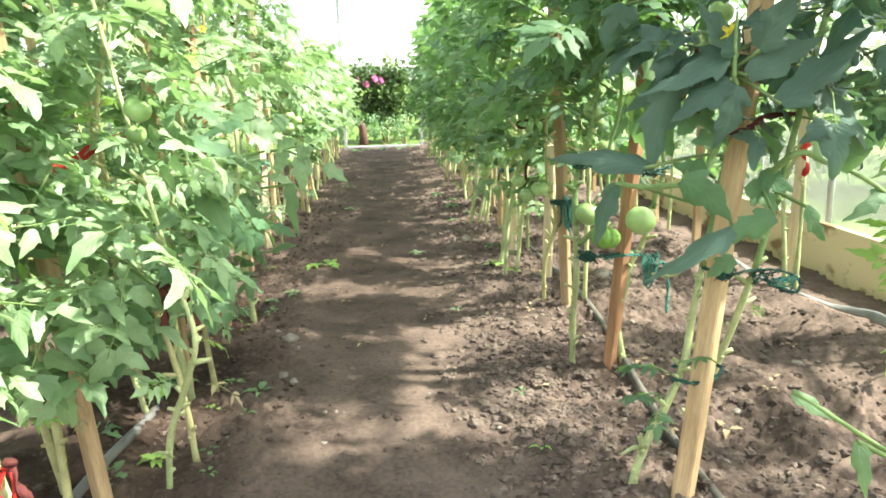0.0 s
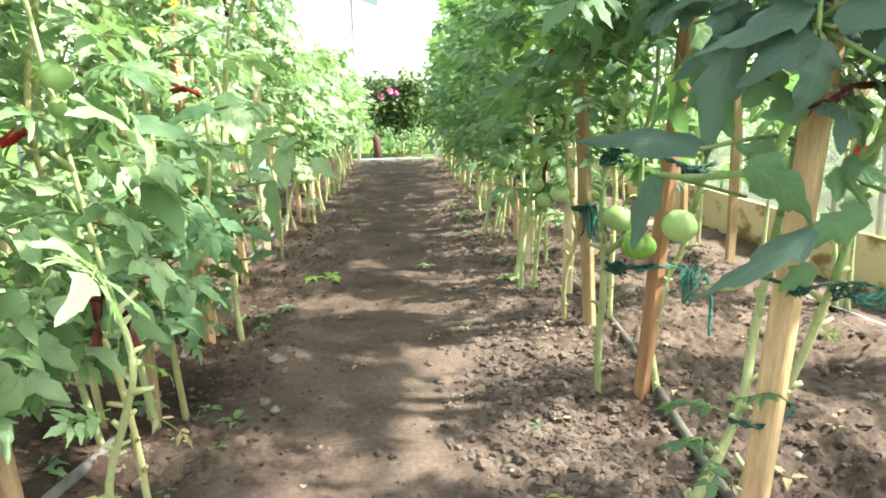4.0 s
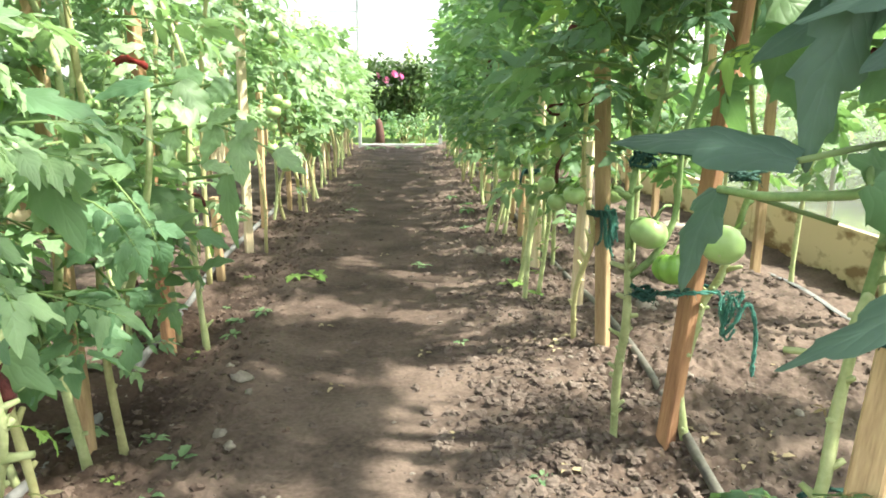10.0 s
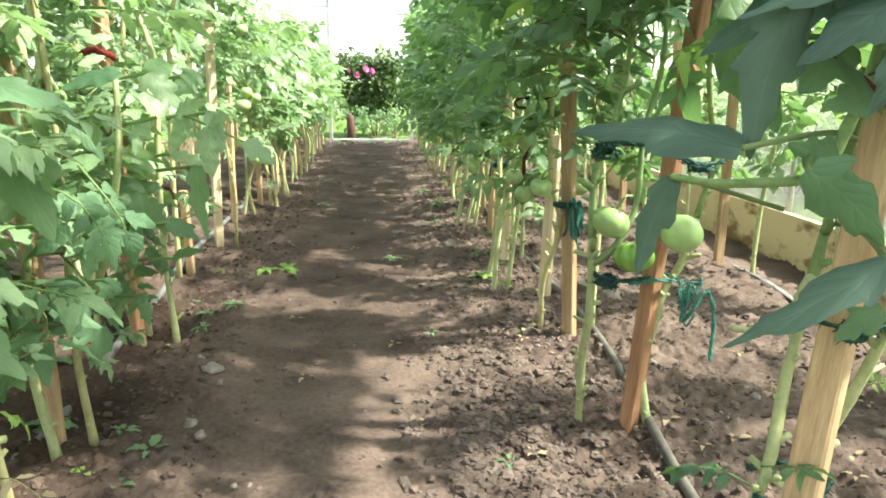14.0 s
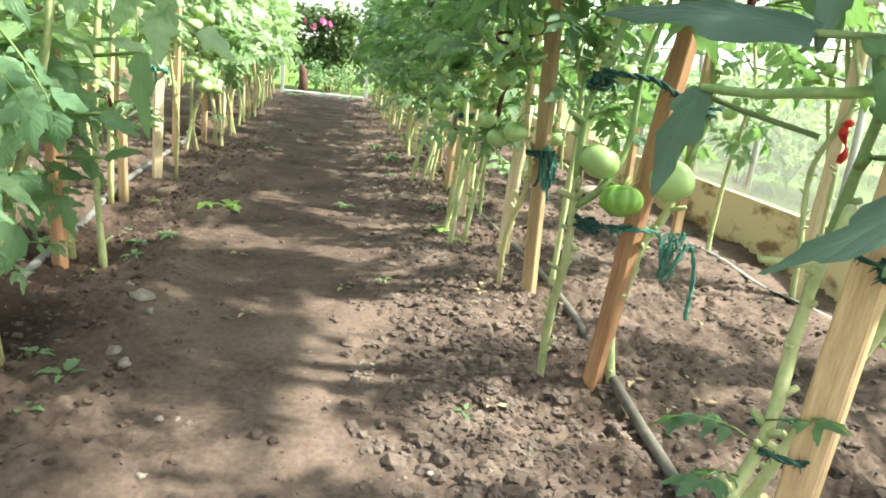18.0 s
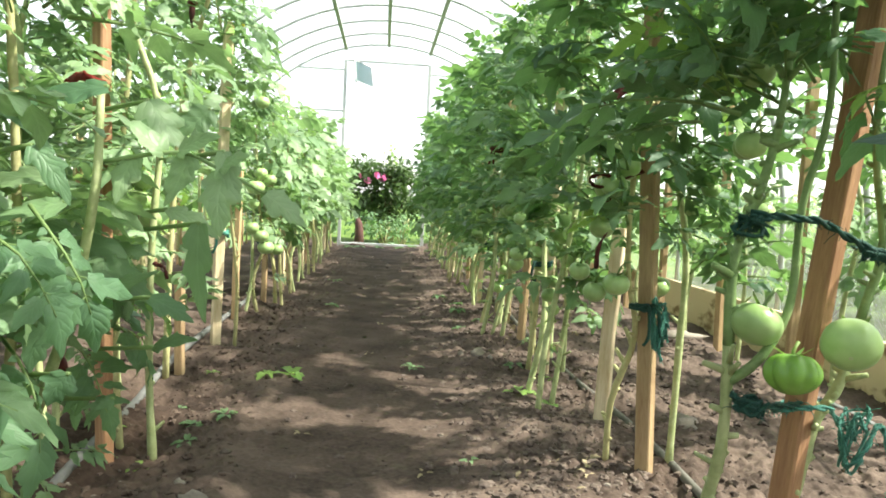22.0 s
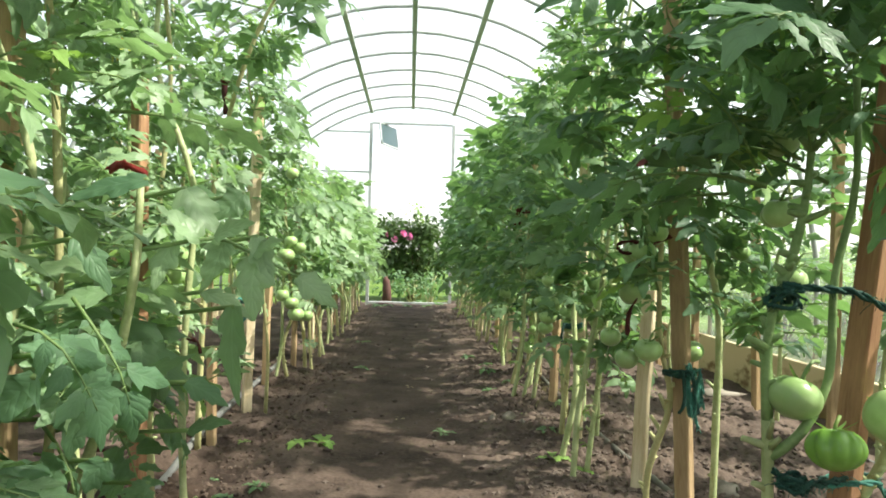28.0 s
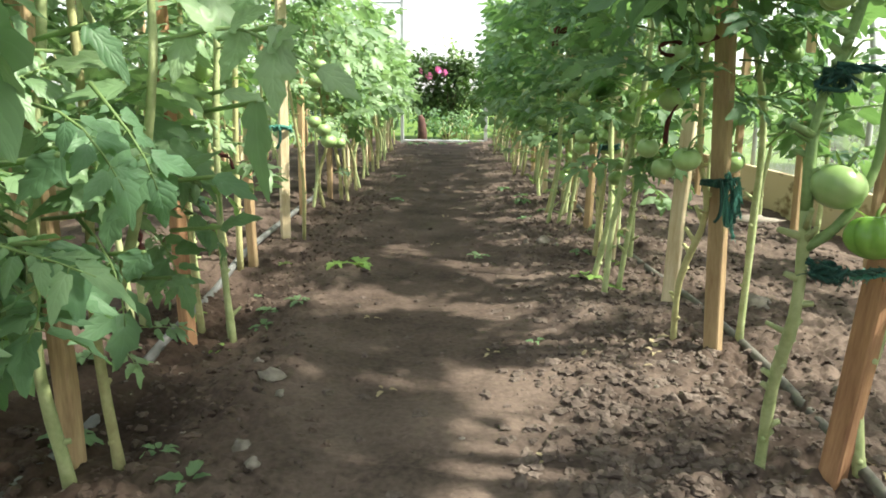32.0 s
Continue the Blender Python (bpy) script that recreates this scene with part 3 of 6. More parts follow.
LEAVES_SUNLIT = [mesh_of("sunlit_leaf", *leaf_data(0.36, 3 + (k % 3 > 0), (0.08, 0.22, 0.34, -0.04, 0.48, 0.15)[k % 6], 220 + k, (0.98, 1.1, 0.86)[k % 3], 11), M_LEAF_SUNLIT) for k in range(18)]
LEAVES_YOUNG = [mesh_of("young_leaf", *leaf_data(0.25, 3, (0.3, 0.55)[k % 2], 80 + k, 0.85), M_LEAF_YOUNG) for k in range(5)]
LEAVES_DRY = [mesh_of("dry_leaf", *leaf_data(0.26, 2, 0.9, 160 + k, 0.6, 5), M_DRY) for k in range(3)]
LEAVES_SHADED = [mesh_of("shaded_leaf", *leaf_data(0.36, 2 + (k % 2), (0.25, 0.45, 0.6)[k % 3], 250 + k, 1.15, 11), M_LEAF_SHADED) for k in range(8)]
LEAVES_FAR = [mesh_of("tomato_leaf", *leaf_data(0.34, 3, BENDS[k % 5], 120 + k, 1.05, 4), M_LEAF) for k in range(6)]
# Far left row: same sunlight painted into the leaf colour.
LEAVES_FAR_SUNLIT = [mesh_of("sunlit_leaf", *leaf_data(0.34, 3, BENDS[k % 5], 260 + k, 1.05, 4), M_LEAF_SUNLIT) for k in range(6)]
LEAVES_FAR_DARK = [mesh_of("dark_leaf", *leaf_data(0.34, 3, BENDS[k % 5], 140 + k, 1.05, 4), M_LEAF_DARK) for k in range(6)]


# ---- tomatoes ----
def tomato_data(r, flat=0.82, ribs=6, depth=0.04):
    verts, faces = [], []
    nu, nv = max(28, 6 * ribs), 14
    for j in range(nv + 1):
        th = math.pi * j / nv
        for i in range(nu):
            a = 2 * math.pi * i / nu
            rr = r * (1 + depth * (abs(math.cos(ribs * a / 2)) * 1.6 - 0.8) * math.sin(th) ** 1.2 + 0.02 * math.sin(a + 1))
            z = math.cos(th) * r * flat
            z -= r * 0.2 * math.exp(-(th / 0.4) ** 2)
            verts.append(Vector((rr * math.sin(th) * math.cos(a), rr * math.sin(th) * math.sin(a), z)))
    for j in range(nv):
        for i in range(nu):
            a, b = j * nu + i, j * nu + (i + 1) % nu
            faces.append((a, a + nu, b + nu, b))
    return verts, faces


def calyx_data(r):
    pieces = [tube_data([(0, 0, r * 0.5), (0.004, 0, r * 0.95), (0.014, 0, r * 1.3)], [0.0045, 0.0035, 0.0035], 5)]
    for k in range(5):
        a = 2 * math.pi * k / 5 + 0.3
        d = Vector((math.cos(a), math.sin(a), 0.25))
        pieces.append(leaflet(Vector((0, 0, r * 0.64)), d, Vector((0, 0, 1)), r * 0.95, r * 0.12, 0.1, 0.25 if k % 2 else -0.3, 4))
    return join_data(*pieces)


TOMATO = [mesh_of("tomato", *tomato_data(0.046, 0.84, 5, 0.015), M_TOMATO), mesh_of("tomato", *tomato_data(0.040, 0.92, 6, 0.01), M_TOMATO), mesh_of("tomato", *tomato_data(0.047, 0.84, 9, 0.11), M_TOMATO_DARK), mesh_of("tomato", *tomato_data(0.05, 0.86, 5, 0.02), M_TOMATO_RED)]
CALYX = mesh_of("calyx", *calyx_data(0.044), M_CALYX)
RIPE_CALYX = mesh_of("calyx", *join_data(*[leaflet(Vector((0, 0, 0.036)), Vector((math.cos(a), math.sin(a), 0.42 + 0.2 * math.sin(3 * a))), Vector((0, 0, 1)), 0.046, 0.0058, 0.35, 0.35 * math.cos(2 * a), 6) for a in (0.3, 1.25, 2.2, 3.3, 4.3, 5.3)]), M_CALYX)
SCAR = mesh_of("blossom_scar", *tube_data([(0, 0, -0.003), (0, 0, 0.0), (0, 0, 0.0015)], [0.005, 0.0045, 0.003], 8), M_SCAR)
STALK_SHORT = mesh_of("fruit_stalk", *tube_data([(0, 0, 0.03), (0.006, 0, 0.055), (0.022, 0, 0.075), (0.045, 0, 0.08)], [0.003, 0.0032, 0.0034, 0.004], 5), M_STEM_GREEN)


def fruit(parent, place, size=1.0, kind=0, tilt=(0, 0, 0), scar=False, stalk=True):
    m = pose(*place, *tilt) @ Matrix.Scale(size, 4)
    t = part("tomato", TOMATO[kind], parent, m)
    part("calyx", CALYX, t)
    if scar:
        part("blossom_scar", SCAR, t, pose(0, 0, -0.037, 180, 0, 0))
    elif stalk:
        part("fruit_stalk", STALK_SHORT, t)
    return t


def petal_data():
    pieces = [tube_data([(0, 0, -0.012), (0, 0, 0.004)], [0.003, 0.0045], 5)]
    for k in range(6):
        a = k * math.pi / 3
        pieces.append(leaflet(Vector((0, 0, 0)), Vector((math.cos(a), math.sin(a), 0.25)), Vector((0, 0, 1)), 0.02, 0.004, 0.2, 0.4, 3))
    return join_data(*pieces)


BLOSSOM = mesh_of("blossom", *petal_data(), M_YELLOW)


# ---- plants ----
def along(pts, z):
    """The point of a stem at the height z."""
    for a, b in zip(pts, pts[1:]):
        if a.z <= z <= b.z:
            return a.lerp(b, (z - a.z) / max(1e-6, b.z - a.z))
    return pts[-1] if z > pts[-1].z else pts[0]


SUN_SPOTS = ((0.69, 5.60), (0.68, 5.42), (0.66, 5.24), (0.40, 7.30), (0.58, 7.12), (0.79, 6.88), (0.62, 4.84), (0.40, 4.68), (1.92, 4.84), (2.05, 4.74), (2.14, 4.95))
BARE = [(-0.08, 5.35, 1.0, 0.15), (0.0, 5.15, 0.98, 0.14), (0.08, 4.95, 0.96, 0.12), (-0.30, 4.62, 0.89, 0.14), (-0.18, 4.48, 0.9, 0.12), (0.06, 5.02, 0.72, 0.10), (0.17, 4.51, 0.70, 0.12)] + [(0.10, 6.0, 0.68 + 0.13 * k, 0.11) for k in range(6)] + [(-0.14, 7.4, 0.35 + 0.16 * k, 0.13) for k in range(7)] + [(x + SUN_DIR.x * s * 0.15, y + SUN_DIR.y * s * 0.15, SUN_DIR.z * s * 0.15, 0.15) for x, y in SUN_SPOTS for s in range(4, 22)]     # where cloth is tied and where the crowns part


def plant(place, top, seed, leaves=40, low=0.35, size=1.0, fruits=2, style=0, label="tall green tomato plant tied to a wooden stake", group="tomato row", stems=1, out=0.0, toward=0.0, way=(), far=False, stout=1.0, blossoms=0, below=0, green=False):
    """A tomato plant: stems with stubs of cut stalks, leaves all round from the height low upwards, a few below it, fruit close to the stem.
    toward turns more of the leaves to that side (-1: -x, 1: +x); way: places that the stem passes through on its way up."""
    rnd = random.Random(seed)
    gz = soil_height(place[0], place[1]) - 0.01
    ob = root("tomato_plant", (place[0], place[1], gz), label, "tomato plant", group)
    height = top[2]
    for sidx in range(stems):
        ox, oy = (rnd.uniform(-0.12, 0.10), rnd.uniform(-0.18, 0.18)) if sidx else (0, 0)
        if way and not sidx:
            raw = [Vector((0, 0, -0.03))] + [Vector((p[0] - place[0], p[1] - place[1], p[2] - gz)) for p in way] + [Vector((top[0] - place[0], top[1] - place[1], height))]
        else:
            raw = []
            for q in range(7):
                u = q / 6
                raw.append(Vector((ox, oy, -0.03)).lerp(Vector((top[0] - place[0] + ox * 0.3, top[1] - place[1] + oy * 1.3, height)), u) + Vector((rnd.uniform(-1, 1), rnd.uniform(-1, 1), 0)) * 0.065 * math.sin(math.pi * u))
        pts = smooth_path(raw, 4)
        n = len(pts)
        r0 = 0.0125 * stout * rnd.uniform(0.85, 1.15)
        radii = [r0 * (1 - 0.55 * i / n) * (1.2 if i == 0 else 1) * rnd.uniform(0.9, 1.12) for i in range(n)]
        pieces = [[tube_data(pts, radii, 8, 0.16)]]
        if green:
            cut = next(i for i in range(n) if pts[i].z > 0.6)
            pieces = [[tube_data(pts[cut - 1:], radii[cut - 1:], 8, 0.16)], [tube_data(pts[:cut], radii[:cut], 8, 0.2)]]
        for i in range(1, n - 3):
            for _ in range(2 if way else 1):
                if pts[i].z < low + 0.3 and rnd.random() < 0.75:
                    a = rnd.uniform(0, 6.28)
                    d = Vector((math.cos(a), math.sin(a), rnd.uniform(0.1, 1.0)))
                    ln = rnd.choice((0.015, 0.017, 0.02, 0.024, 0.028, 0.045))
                    q = pts[i].lerp(pts[i + 1], rnd.random())
                    fat = rnd.uniform(0.9, 1.3)
                    pieces[-1 if pts[i].z < 0.6 else 0].append(tube_data([q, q + d * ln * 0.6, q + d * ln], [0.0075 * fat, 0.0055 * fat, 0.0045 * fat], 5))
        part("stem", mesh_of("stem", *join_data(*pieces[0]), M_STEM_GREEN if green else M_STEM_OLD if rnd.random() < 0.45 else M_STEM), ob)
        if green:
            part("stem_foot", mesh_of("stem_foot", *join_data(*pieces[1]), M_STEM), ob, None, "pale knobbly lower stem")
        if sidx == 0:
            main = pts
    span = height - low
    # Pools 2 and 4 hold sunlight and shade in their leaf colour.
    pool = ((LEAVES_FAR, LEAVES_FAR_DARK, LEAVES_FAR_SUNLIT) if far else (LEAVES, LEAVES_DARK, LEAVES_SUNLIT, LEAVES_YOUNG, LEAVES_SHADED))[style]
    flat = 0.8 if style == 2 else 1.0
    for k in range(leaves + below):
        u = (k + rnd.random()) / leaves
        z = low + span * u if k < leaves else rnd.uniform(0.3 if style == 2 else 0.08, low)
        p = along(main, z)
        a = k * 2.4 + rnd.uniform(-0.7, 0.7)
        if toward and rnd.random() < abs(toward):
            a = (0 if toward > 0 else math.pi) + rnd.uniform(-1.2, 1.2)
        reach = rnd.uniform(0.0, out)
        c = ob.location + p + Vector((math.cos(a), math.sin(a), 0)) * (reach + 0.16 * size)
        if any((c - Vector(g[:3])).length < g[3] for g in BARE):
            a += 2.6
            c = ob.location + p + Vector((math.cos(a), math.sin(a), 0)) * (reach + 0.16 * size)
            if any((c - Vector(g[:3])).length < g[3] for g in BARE):
                continue
        pos = p + Vector((math.cos(a), math.sin(a), 0)) * reach
        s = size * rnd.uniform(0.6, 1.2) * (1.0 - 0.35 * max(0, min(1, u) - 0.75) / 0.25) * ((0.85 if style == 2 else 0.55) if k >= leaves else 1)
        src = LEAVES_DRY if k >= leaves and rnd.random() < 0.35 else LEAVES_YOUNG if (u > 0.88 and rnd.random() < 0.5) or rnd.random() < 0.07 else pool
        m = pose(pos.x, pos.y, z, 0, 20 if style == 2 else 11) @ pose(0, 0, 0, rnd.uniform(-24, 48) * flat, rnd.uniform(-45, 45) * flat, math.degrees(a) - 90) @ Matrix.Scale(s, 4)
        part("leaf", rnd.choice(src), ob, m)
    for k in range(fruits):
        z = low + rnd.uniform(-0.08, min(0.45, span * 0.5))
        p = along(main, z)
        a = rnd.uniform(0, 6.28)
        if toward:
            a = (0 if toward > 0 else math.pi) + rnd.uniform(-1.3, 1.3)
        c = p + Vector((math.cos(a), math.sin(a), 0)) * 0.06
        for q in range(rnd.choice((1, 2, 3, 3))):
            fruit(ob, (c.x + rnd.uniform(-0.04, 0.04), c.y + rnd.uniform(-0.05, 0.05), z - 0.06 * q), rnd.uniform(0.6, 0.92), rnd.choice((0, 1, 1)), (rnd.uniform(-30, 30), rnd.uniform(-30, 30), rnd.uniform(0, 360)))
    for k in range(blossoms):
        z = low + span * rnd.uniform(0.35, 0.95)
        p = along(main, z)
        a = (0 if toward >= 0 else math.pi) + rnd.uniform(-1.5, 1.5)
        part("blossom", BLOSSOM, ob, pose(p.x + 0.14 * math.cos(a), p.y + 0.14 * math.sin(a), z, rnd.uniform(60, 150), 0, rnd.uniform(0, 360)))
    return ob


def big_leaf(parent, base, tip, width, face, material, droop=0.15, fold=0.18, stalk=None):
    """One broad leaflet of a plant from base to tip, turned to face, with its stalk; places are in the world."""
    o = parent.location
    b, t = Vector(base) - o, Vector(tip) - o
    d = t - b
    pieces = [leaflet(b, d, Vector(face) - d * (Vector(face).dot(d) / d.length_squared), d.length, width, fold, droop, 14, 0.06, 0.09)]
    if stalk:
        pieces.append(tube_data(smooth_path([Vector(s) - o for s in stalk] + [b], 4), 0.0045, 6))
    me = mesh_of("big_leaf", *join_data(*pieces), material)
    return part("leaf", me, parent)


def spray(parent, base, tip, mesh, face):
    """A compound leaf of a plant from base to tip, its upper side turned to face; places are in the world."""
    d = Vector(tip) - Vector(base)
    size = d.length / 0.37
    y = d.normalized()
    x = y.cross(Vector(face)).normalized()
    turn = Matrix((x, y, x.cross(y))).transposed().to_4x4()
    return part("leaf", mesh, parent, Matrix.Translation(Vector(base) - parent.location) @ turn @ Matrix.Scale(size, 4))


def branch(parent, points, radius, material=None):
    o = parent.location
    pts = smooth_path([Vector(p) - o for p in points], 4)
    n = len(pts)
    return part("side_shoot", mesh_of("side_shoot", *tube_data(pts, [radius * (1 - 0.5 * i / n) for i in range(n)], 7, 0.15), material or M_STEM), parent)


# ---- stakes ----
def stake(foot, head, width=0.048, material=None, label="sawn square wooden plant stake driven into the soil", turned=0.0):
    """A sawn lath from the soil to its head, with rough chamfered edges and a cut end."""
    f, h = Vector((foot[0], foot[1], soil_height(foot[0], foot[1]) - 0.06)), Vector(head)
    length = (h - f).length
    verts, faces = [], []
    n = 7
    rnd = random.Random(int(foot[1] * 100))
    for i in range(n):
        z = length * i / (n - 1)
        w, d = width / 2 * rnd.uniform(0.96, 1.04), width * 0.36 * rnd.uniform(0.96, 1.04)
        bx, by = rnd.uniform(-0.002, 0.002), rnd.uniform(-0.002, 0.002)
        c = 0.004
        for x, y in ((-w + c, -d), (w - c, -d), (w, -d + c), (w, d - c), (w - c, d), (-w + c, d), (-w, d - c), (-w, -d + c)):
            verts.append((x + bx, y + by, z + (rnd.uniform(-0.004, 0.004) if i == n - 1 else 0)))
    for i in range(n - 1):
        for k in range(8):
            a, b = i * 8 + k, i * 8 + (k + 1) % 8
            faces.append((a, b, b + 8, a + 8))
    faces.append(tuple(range((n - 1) * 8, n * 8)))
    faces.append(tuple(range(7, -1, -1)))
    ob = tagged(new("plant_stake", mesh_of("plant_stake", verts, faces, material or M_STAKE, False)), label, "plant stake", "plant stakes")
    q = (h - f).to_track_quat("Z", "Y").to_matrix().to_4x4()
    ob.matrix_world = Matrix.Translation(f) @ q @ pose(0, 0, 0, 0, 0, turned)
    return ob


def fray(line, reach, material, parent, seed, every=1):
    """Loose fibres standing off a line of twine, as one part."""
    rnd = random.Random(seed)
    pieces = []
    for p in line[::every]:
        for _ in range(2):
            d = Vector((rnd.uniform(-1, 1), rnd.uniform(-1, 1), rnd.uniform(-1.2, 0.7))) * reach * rnd.uniform(0.5, 1.3)
            pieces.append(tube_data([p, p + d * 0.6 + Vector((0, 0, reach * 0.15)), p + d], [0.0011, 0.0009, 0.0006], 3))
    tagged(part("fray", mesh_of("fray", *join_data(*pieces), material), parent), kind="stuff")


def rope(name, points, radius, material, label, category="plant tie", strands=2, turns=30, group="plant ties"):
    """Twisted twine along points, a strand being a part of its own."""
    pts = smooth_path(points, 8)
    ob = root(name, pts[0], label, category, group)
    o = Vector(pts[0])
    total = sum((b - a).length for a, b in zip(pts, pts[1:]))
    fine, acc = [], 0.0
    for a, b in zip(pts, pts[1:]):
        m = max(1, int((b - a).length / (radius * 1.4)))
        for q in range(m):
            fine.append((a.lerp(b, q / m), (b - a).normalized()))
    for s in range(strands):
        line = []
        for i, (p, d) in enumerate(fine):
            u = d.orthogonal().normalized()
            v = d.cross(u)
            a = i * 0.75 + 2 * math.pi * s / strands
            line.append(p - o + (u * math.cos(a) + v * math.sin(a)) * radius * 0.55)
        if len(line) > 1:
            part("strand", mesh_of("strand", *tube_data(line, radius * 0.6, 5, 0.5), material), ob)
    fray([p - o for p, d in fine], radius * 2.4, material, ob, int(total * 1e4))
    return ob


def ribbon(points, width, material, label, group="plant ties", flat=False):
    """A twisted strip of torn cloth along points, with a knot at its start."""
    rnd = random.Random(int(abs(points[0][0] * 1000 + points[0][2] * 777)))
    pts = smooth_path(points, 5)
    ob = root("cloth_tie", pts[0], label, "plant tie", group)
    o = Vector(pts[0])
    verts, faces = [], []
    for i, p in enumerate(pts):
        d = (pts[min(i + 1, len(pts) - 1)] - pts[max(i - 1, 0)]).normalized()
        a = i * 0.35
        u = d.orthogonal().normalized()
        s = (u * math.cos(a) + d.cross(u) * math.sin(a)) * width / 2 * rnd.uniform(0.7, 1.15)
        if flat:
            s = (Vector((0, 0, 1)) + u * 0.3 * math.sin(i * 1.3)).normalized() * width / 2 * rnd.uniform(0.6, 1.25)
        t = d.cross(s).normalized() * 0.0025
        verts += [p - o + s + t, p - o - s + t, p - o - s - t, p - o + s - t]
    for i in range(len(pts) - 1):
        for k in range(4):
            a, b = 4 * i + k, 4 * i + (k + 1) % 4
            faces.append((a, b, b + 4, a + 4))
    faces += [(3, 2, 1, 0), tuple(4 * (len(pts) - 1) + k for k in range(4))]
    part("strip", mesh_of("strip", verts, faces, material), ob)
    part("knot", mesh_of("tie_knot", *tube_data([(-width * 0.6, 0, 0), (-width * 0.2, -0.004, 0.003), (width * 0.3, 0.002, 0), (width * 0.7, 0, 0)], [width * q * (0.45 if flat else 1) for q in (0.2, 0.5, 0.45, 0.2)], 7, 0.3), material), ob)
    return ob


def loop_tie(centre, rx, ry, thick, material, label, hang=0.12, seed=0):
    """A tie wound twice round stake and stem, knotted, with two hanging ends."""
    rnd = random.Random(seed)
    ob = root("plant_tie", centre, label, "plant tie", "plant ties")
    ring = []
    for k in range(21):
        a = 2 * math.pi * k / 10
        ring.append((rx * math.cos(a) * rnd.uniform(0.95, 1.1), ry * math.sin(a) * rnd.uniform(0.95, 1.1), thick * 1.6 * (k / 10 - 1) + rnd.uniform(-0.004, 0.004)))
    part("loop", mesh_of("tie_loop", *tube_data(smooth_path(ring, 2), thick, 6, 0.5), material), ob)
    k0 = Vector((-rx * 0.5, -ry * 0.9, 0))
    for q in range(2):
        sway = rnd.uniform(-0.04, 0.04)
        pts = smooth_path([k0, k0 + Vector((sway, -0.025, 0.012)), k0 + Vector((sway * 1.5, -0.03, -hang * 0.5)), k0 + Vector((sway * 1.2 + rnd.uniform(-0.02, 0.02), -0.02, -hang * rnd.uniform(0.7, 1.1)))], 4)
        part("tie_end", mesh_of("tie_end", *tube_data(pts, thick * 0.85, 6, 0.5), material), ob)
    part("knot", mesh_of("tie_knot", *tube_data([k0 + Vector((-0.014, 0, 0)), k0 + Vector((0, -0.008, 0.003)), k0 + Vector((0.014, 0, 0))], [thick * 0.9, thick * 2.0, thick * 0.9], 7, 0.3), material), ob)
    return ob


# stakes of the row beside the path, on the sunny side
RIGHT = [((1.24, 4.24), (1.47, 4.38, 1.50), M_STAKE), ((1.335, 5.13), (1.46, 5.10, 1.42), M_STAKE_RED), ((1.365, 5.85), (1.275, 5.84, 1.66), M_STAKE), ((1.37, 6.32), (1.40, 6.33, 0.72), M_STAKE_PALE)]
for k in range(11):
    y = 7.0 + 0.74 * k
    RIGHT.append(((1.31 + 0.05 * (k % 3), y + 0.06 * (k % 2)), (1.33 + 0.05 * (k % 2), y + 0.04, (1.45, 0.75, 1.6)[k % 3]), M_STAKE if k % 3 else M_STAKE_PALE))
LEFT = [((-0.26, 4.47), (-0.33, 4.40, 1.35), M_STAKE), ((-0.238, 5.22), (-0.25, 5.22, 1.30), M_STAKE), ((-0.25, 5.96), (-0.28, 5.95, 1.35), M_STAKE_RED), ((-0.31, 6.95), (-0.32, 6.95, 0.40), M_STAKE), ((-0.30, 7.56), (-0.265, 7.52, 1.62), M_STAKE_PALE), ((-0.36, 8.34), (-0.35, 8.34, 0.9), M_STAKE), ((-0.30, 9.05), (-0.29, 9.05, 1.1), M_STAKE)]
for k in range(8):
    y = 9.8 + 0.7 * k
    LEFT.append(((-0.28 - 0.03 * (k % 2), y), (-0.27, y + 0.03, 1.1 + 0.1 * (k % 3)), M_STAKE if k % 2 else M_STAKE_PALE))
OUTER = [((2.56, 6.02), (2.58, 6.02, 1.15), M_STAKE_PALE), ((2.61, 4.93), (2.63, 4.95, 1.75), M_STAKE_GREY)] + [((2.5 + 0.04 * (k % 2), 7.0 + 0.8 * k), (2.5, 7.0 + 0.8 * k, 1.5), M_STAKE) for k in range(10)]
OUTER_L = [((-1.5, 4.0 + 0.8 * k), (-1.5, 4.0 + 0.8 * k, 1.6), M_STAKE) for k in range(14)]
for f, h, m in RIGHT + LEFT + OUTER + OUTER_L:
    stake(f, h, 0.036 if m is M_STAKE_GREY else 0.048, m, "thin grey weathered stake by the plastic wall" if m is M_STAKE_GREY else "pale sawn wooden plant stake in the soil" if m is M_STAKE_PALE else "reddish sawn wooden stake leaning in the soil" if m is M_STAKE_RED else "sawn square wooden plant stake driven into the soil", 34 if (f[0] > 0 and 5 < f[1] < 7) or m is M_STAKE_RED else 12 * math.sin(f[1] * 9))

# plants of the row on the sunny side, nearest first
# Style 4 on the first two: leaf copies with shade put into the colour.
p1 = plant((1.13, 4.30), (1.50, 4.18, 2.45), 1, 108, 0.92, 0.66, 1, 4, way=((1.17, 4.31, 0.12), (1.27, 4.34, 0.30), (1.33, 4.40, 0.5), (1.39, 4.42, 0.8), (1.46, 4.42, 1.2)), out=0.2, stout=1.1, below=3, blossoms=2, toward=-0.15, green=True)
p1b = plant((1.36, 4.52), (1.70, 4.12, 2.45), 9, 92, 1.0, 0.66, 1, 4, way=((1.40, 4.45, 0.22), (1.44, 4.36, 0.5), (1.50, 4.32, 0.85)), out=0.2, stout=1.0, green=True)
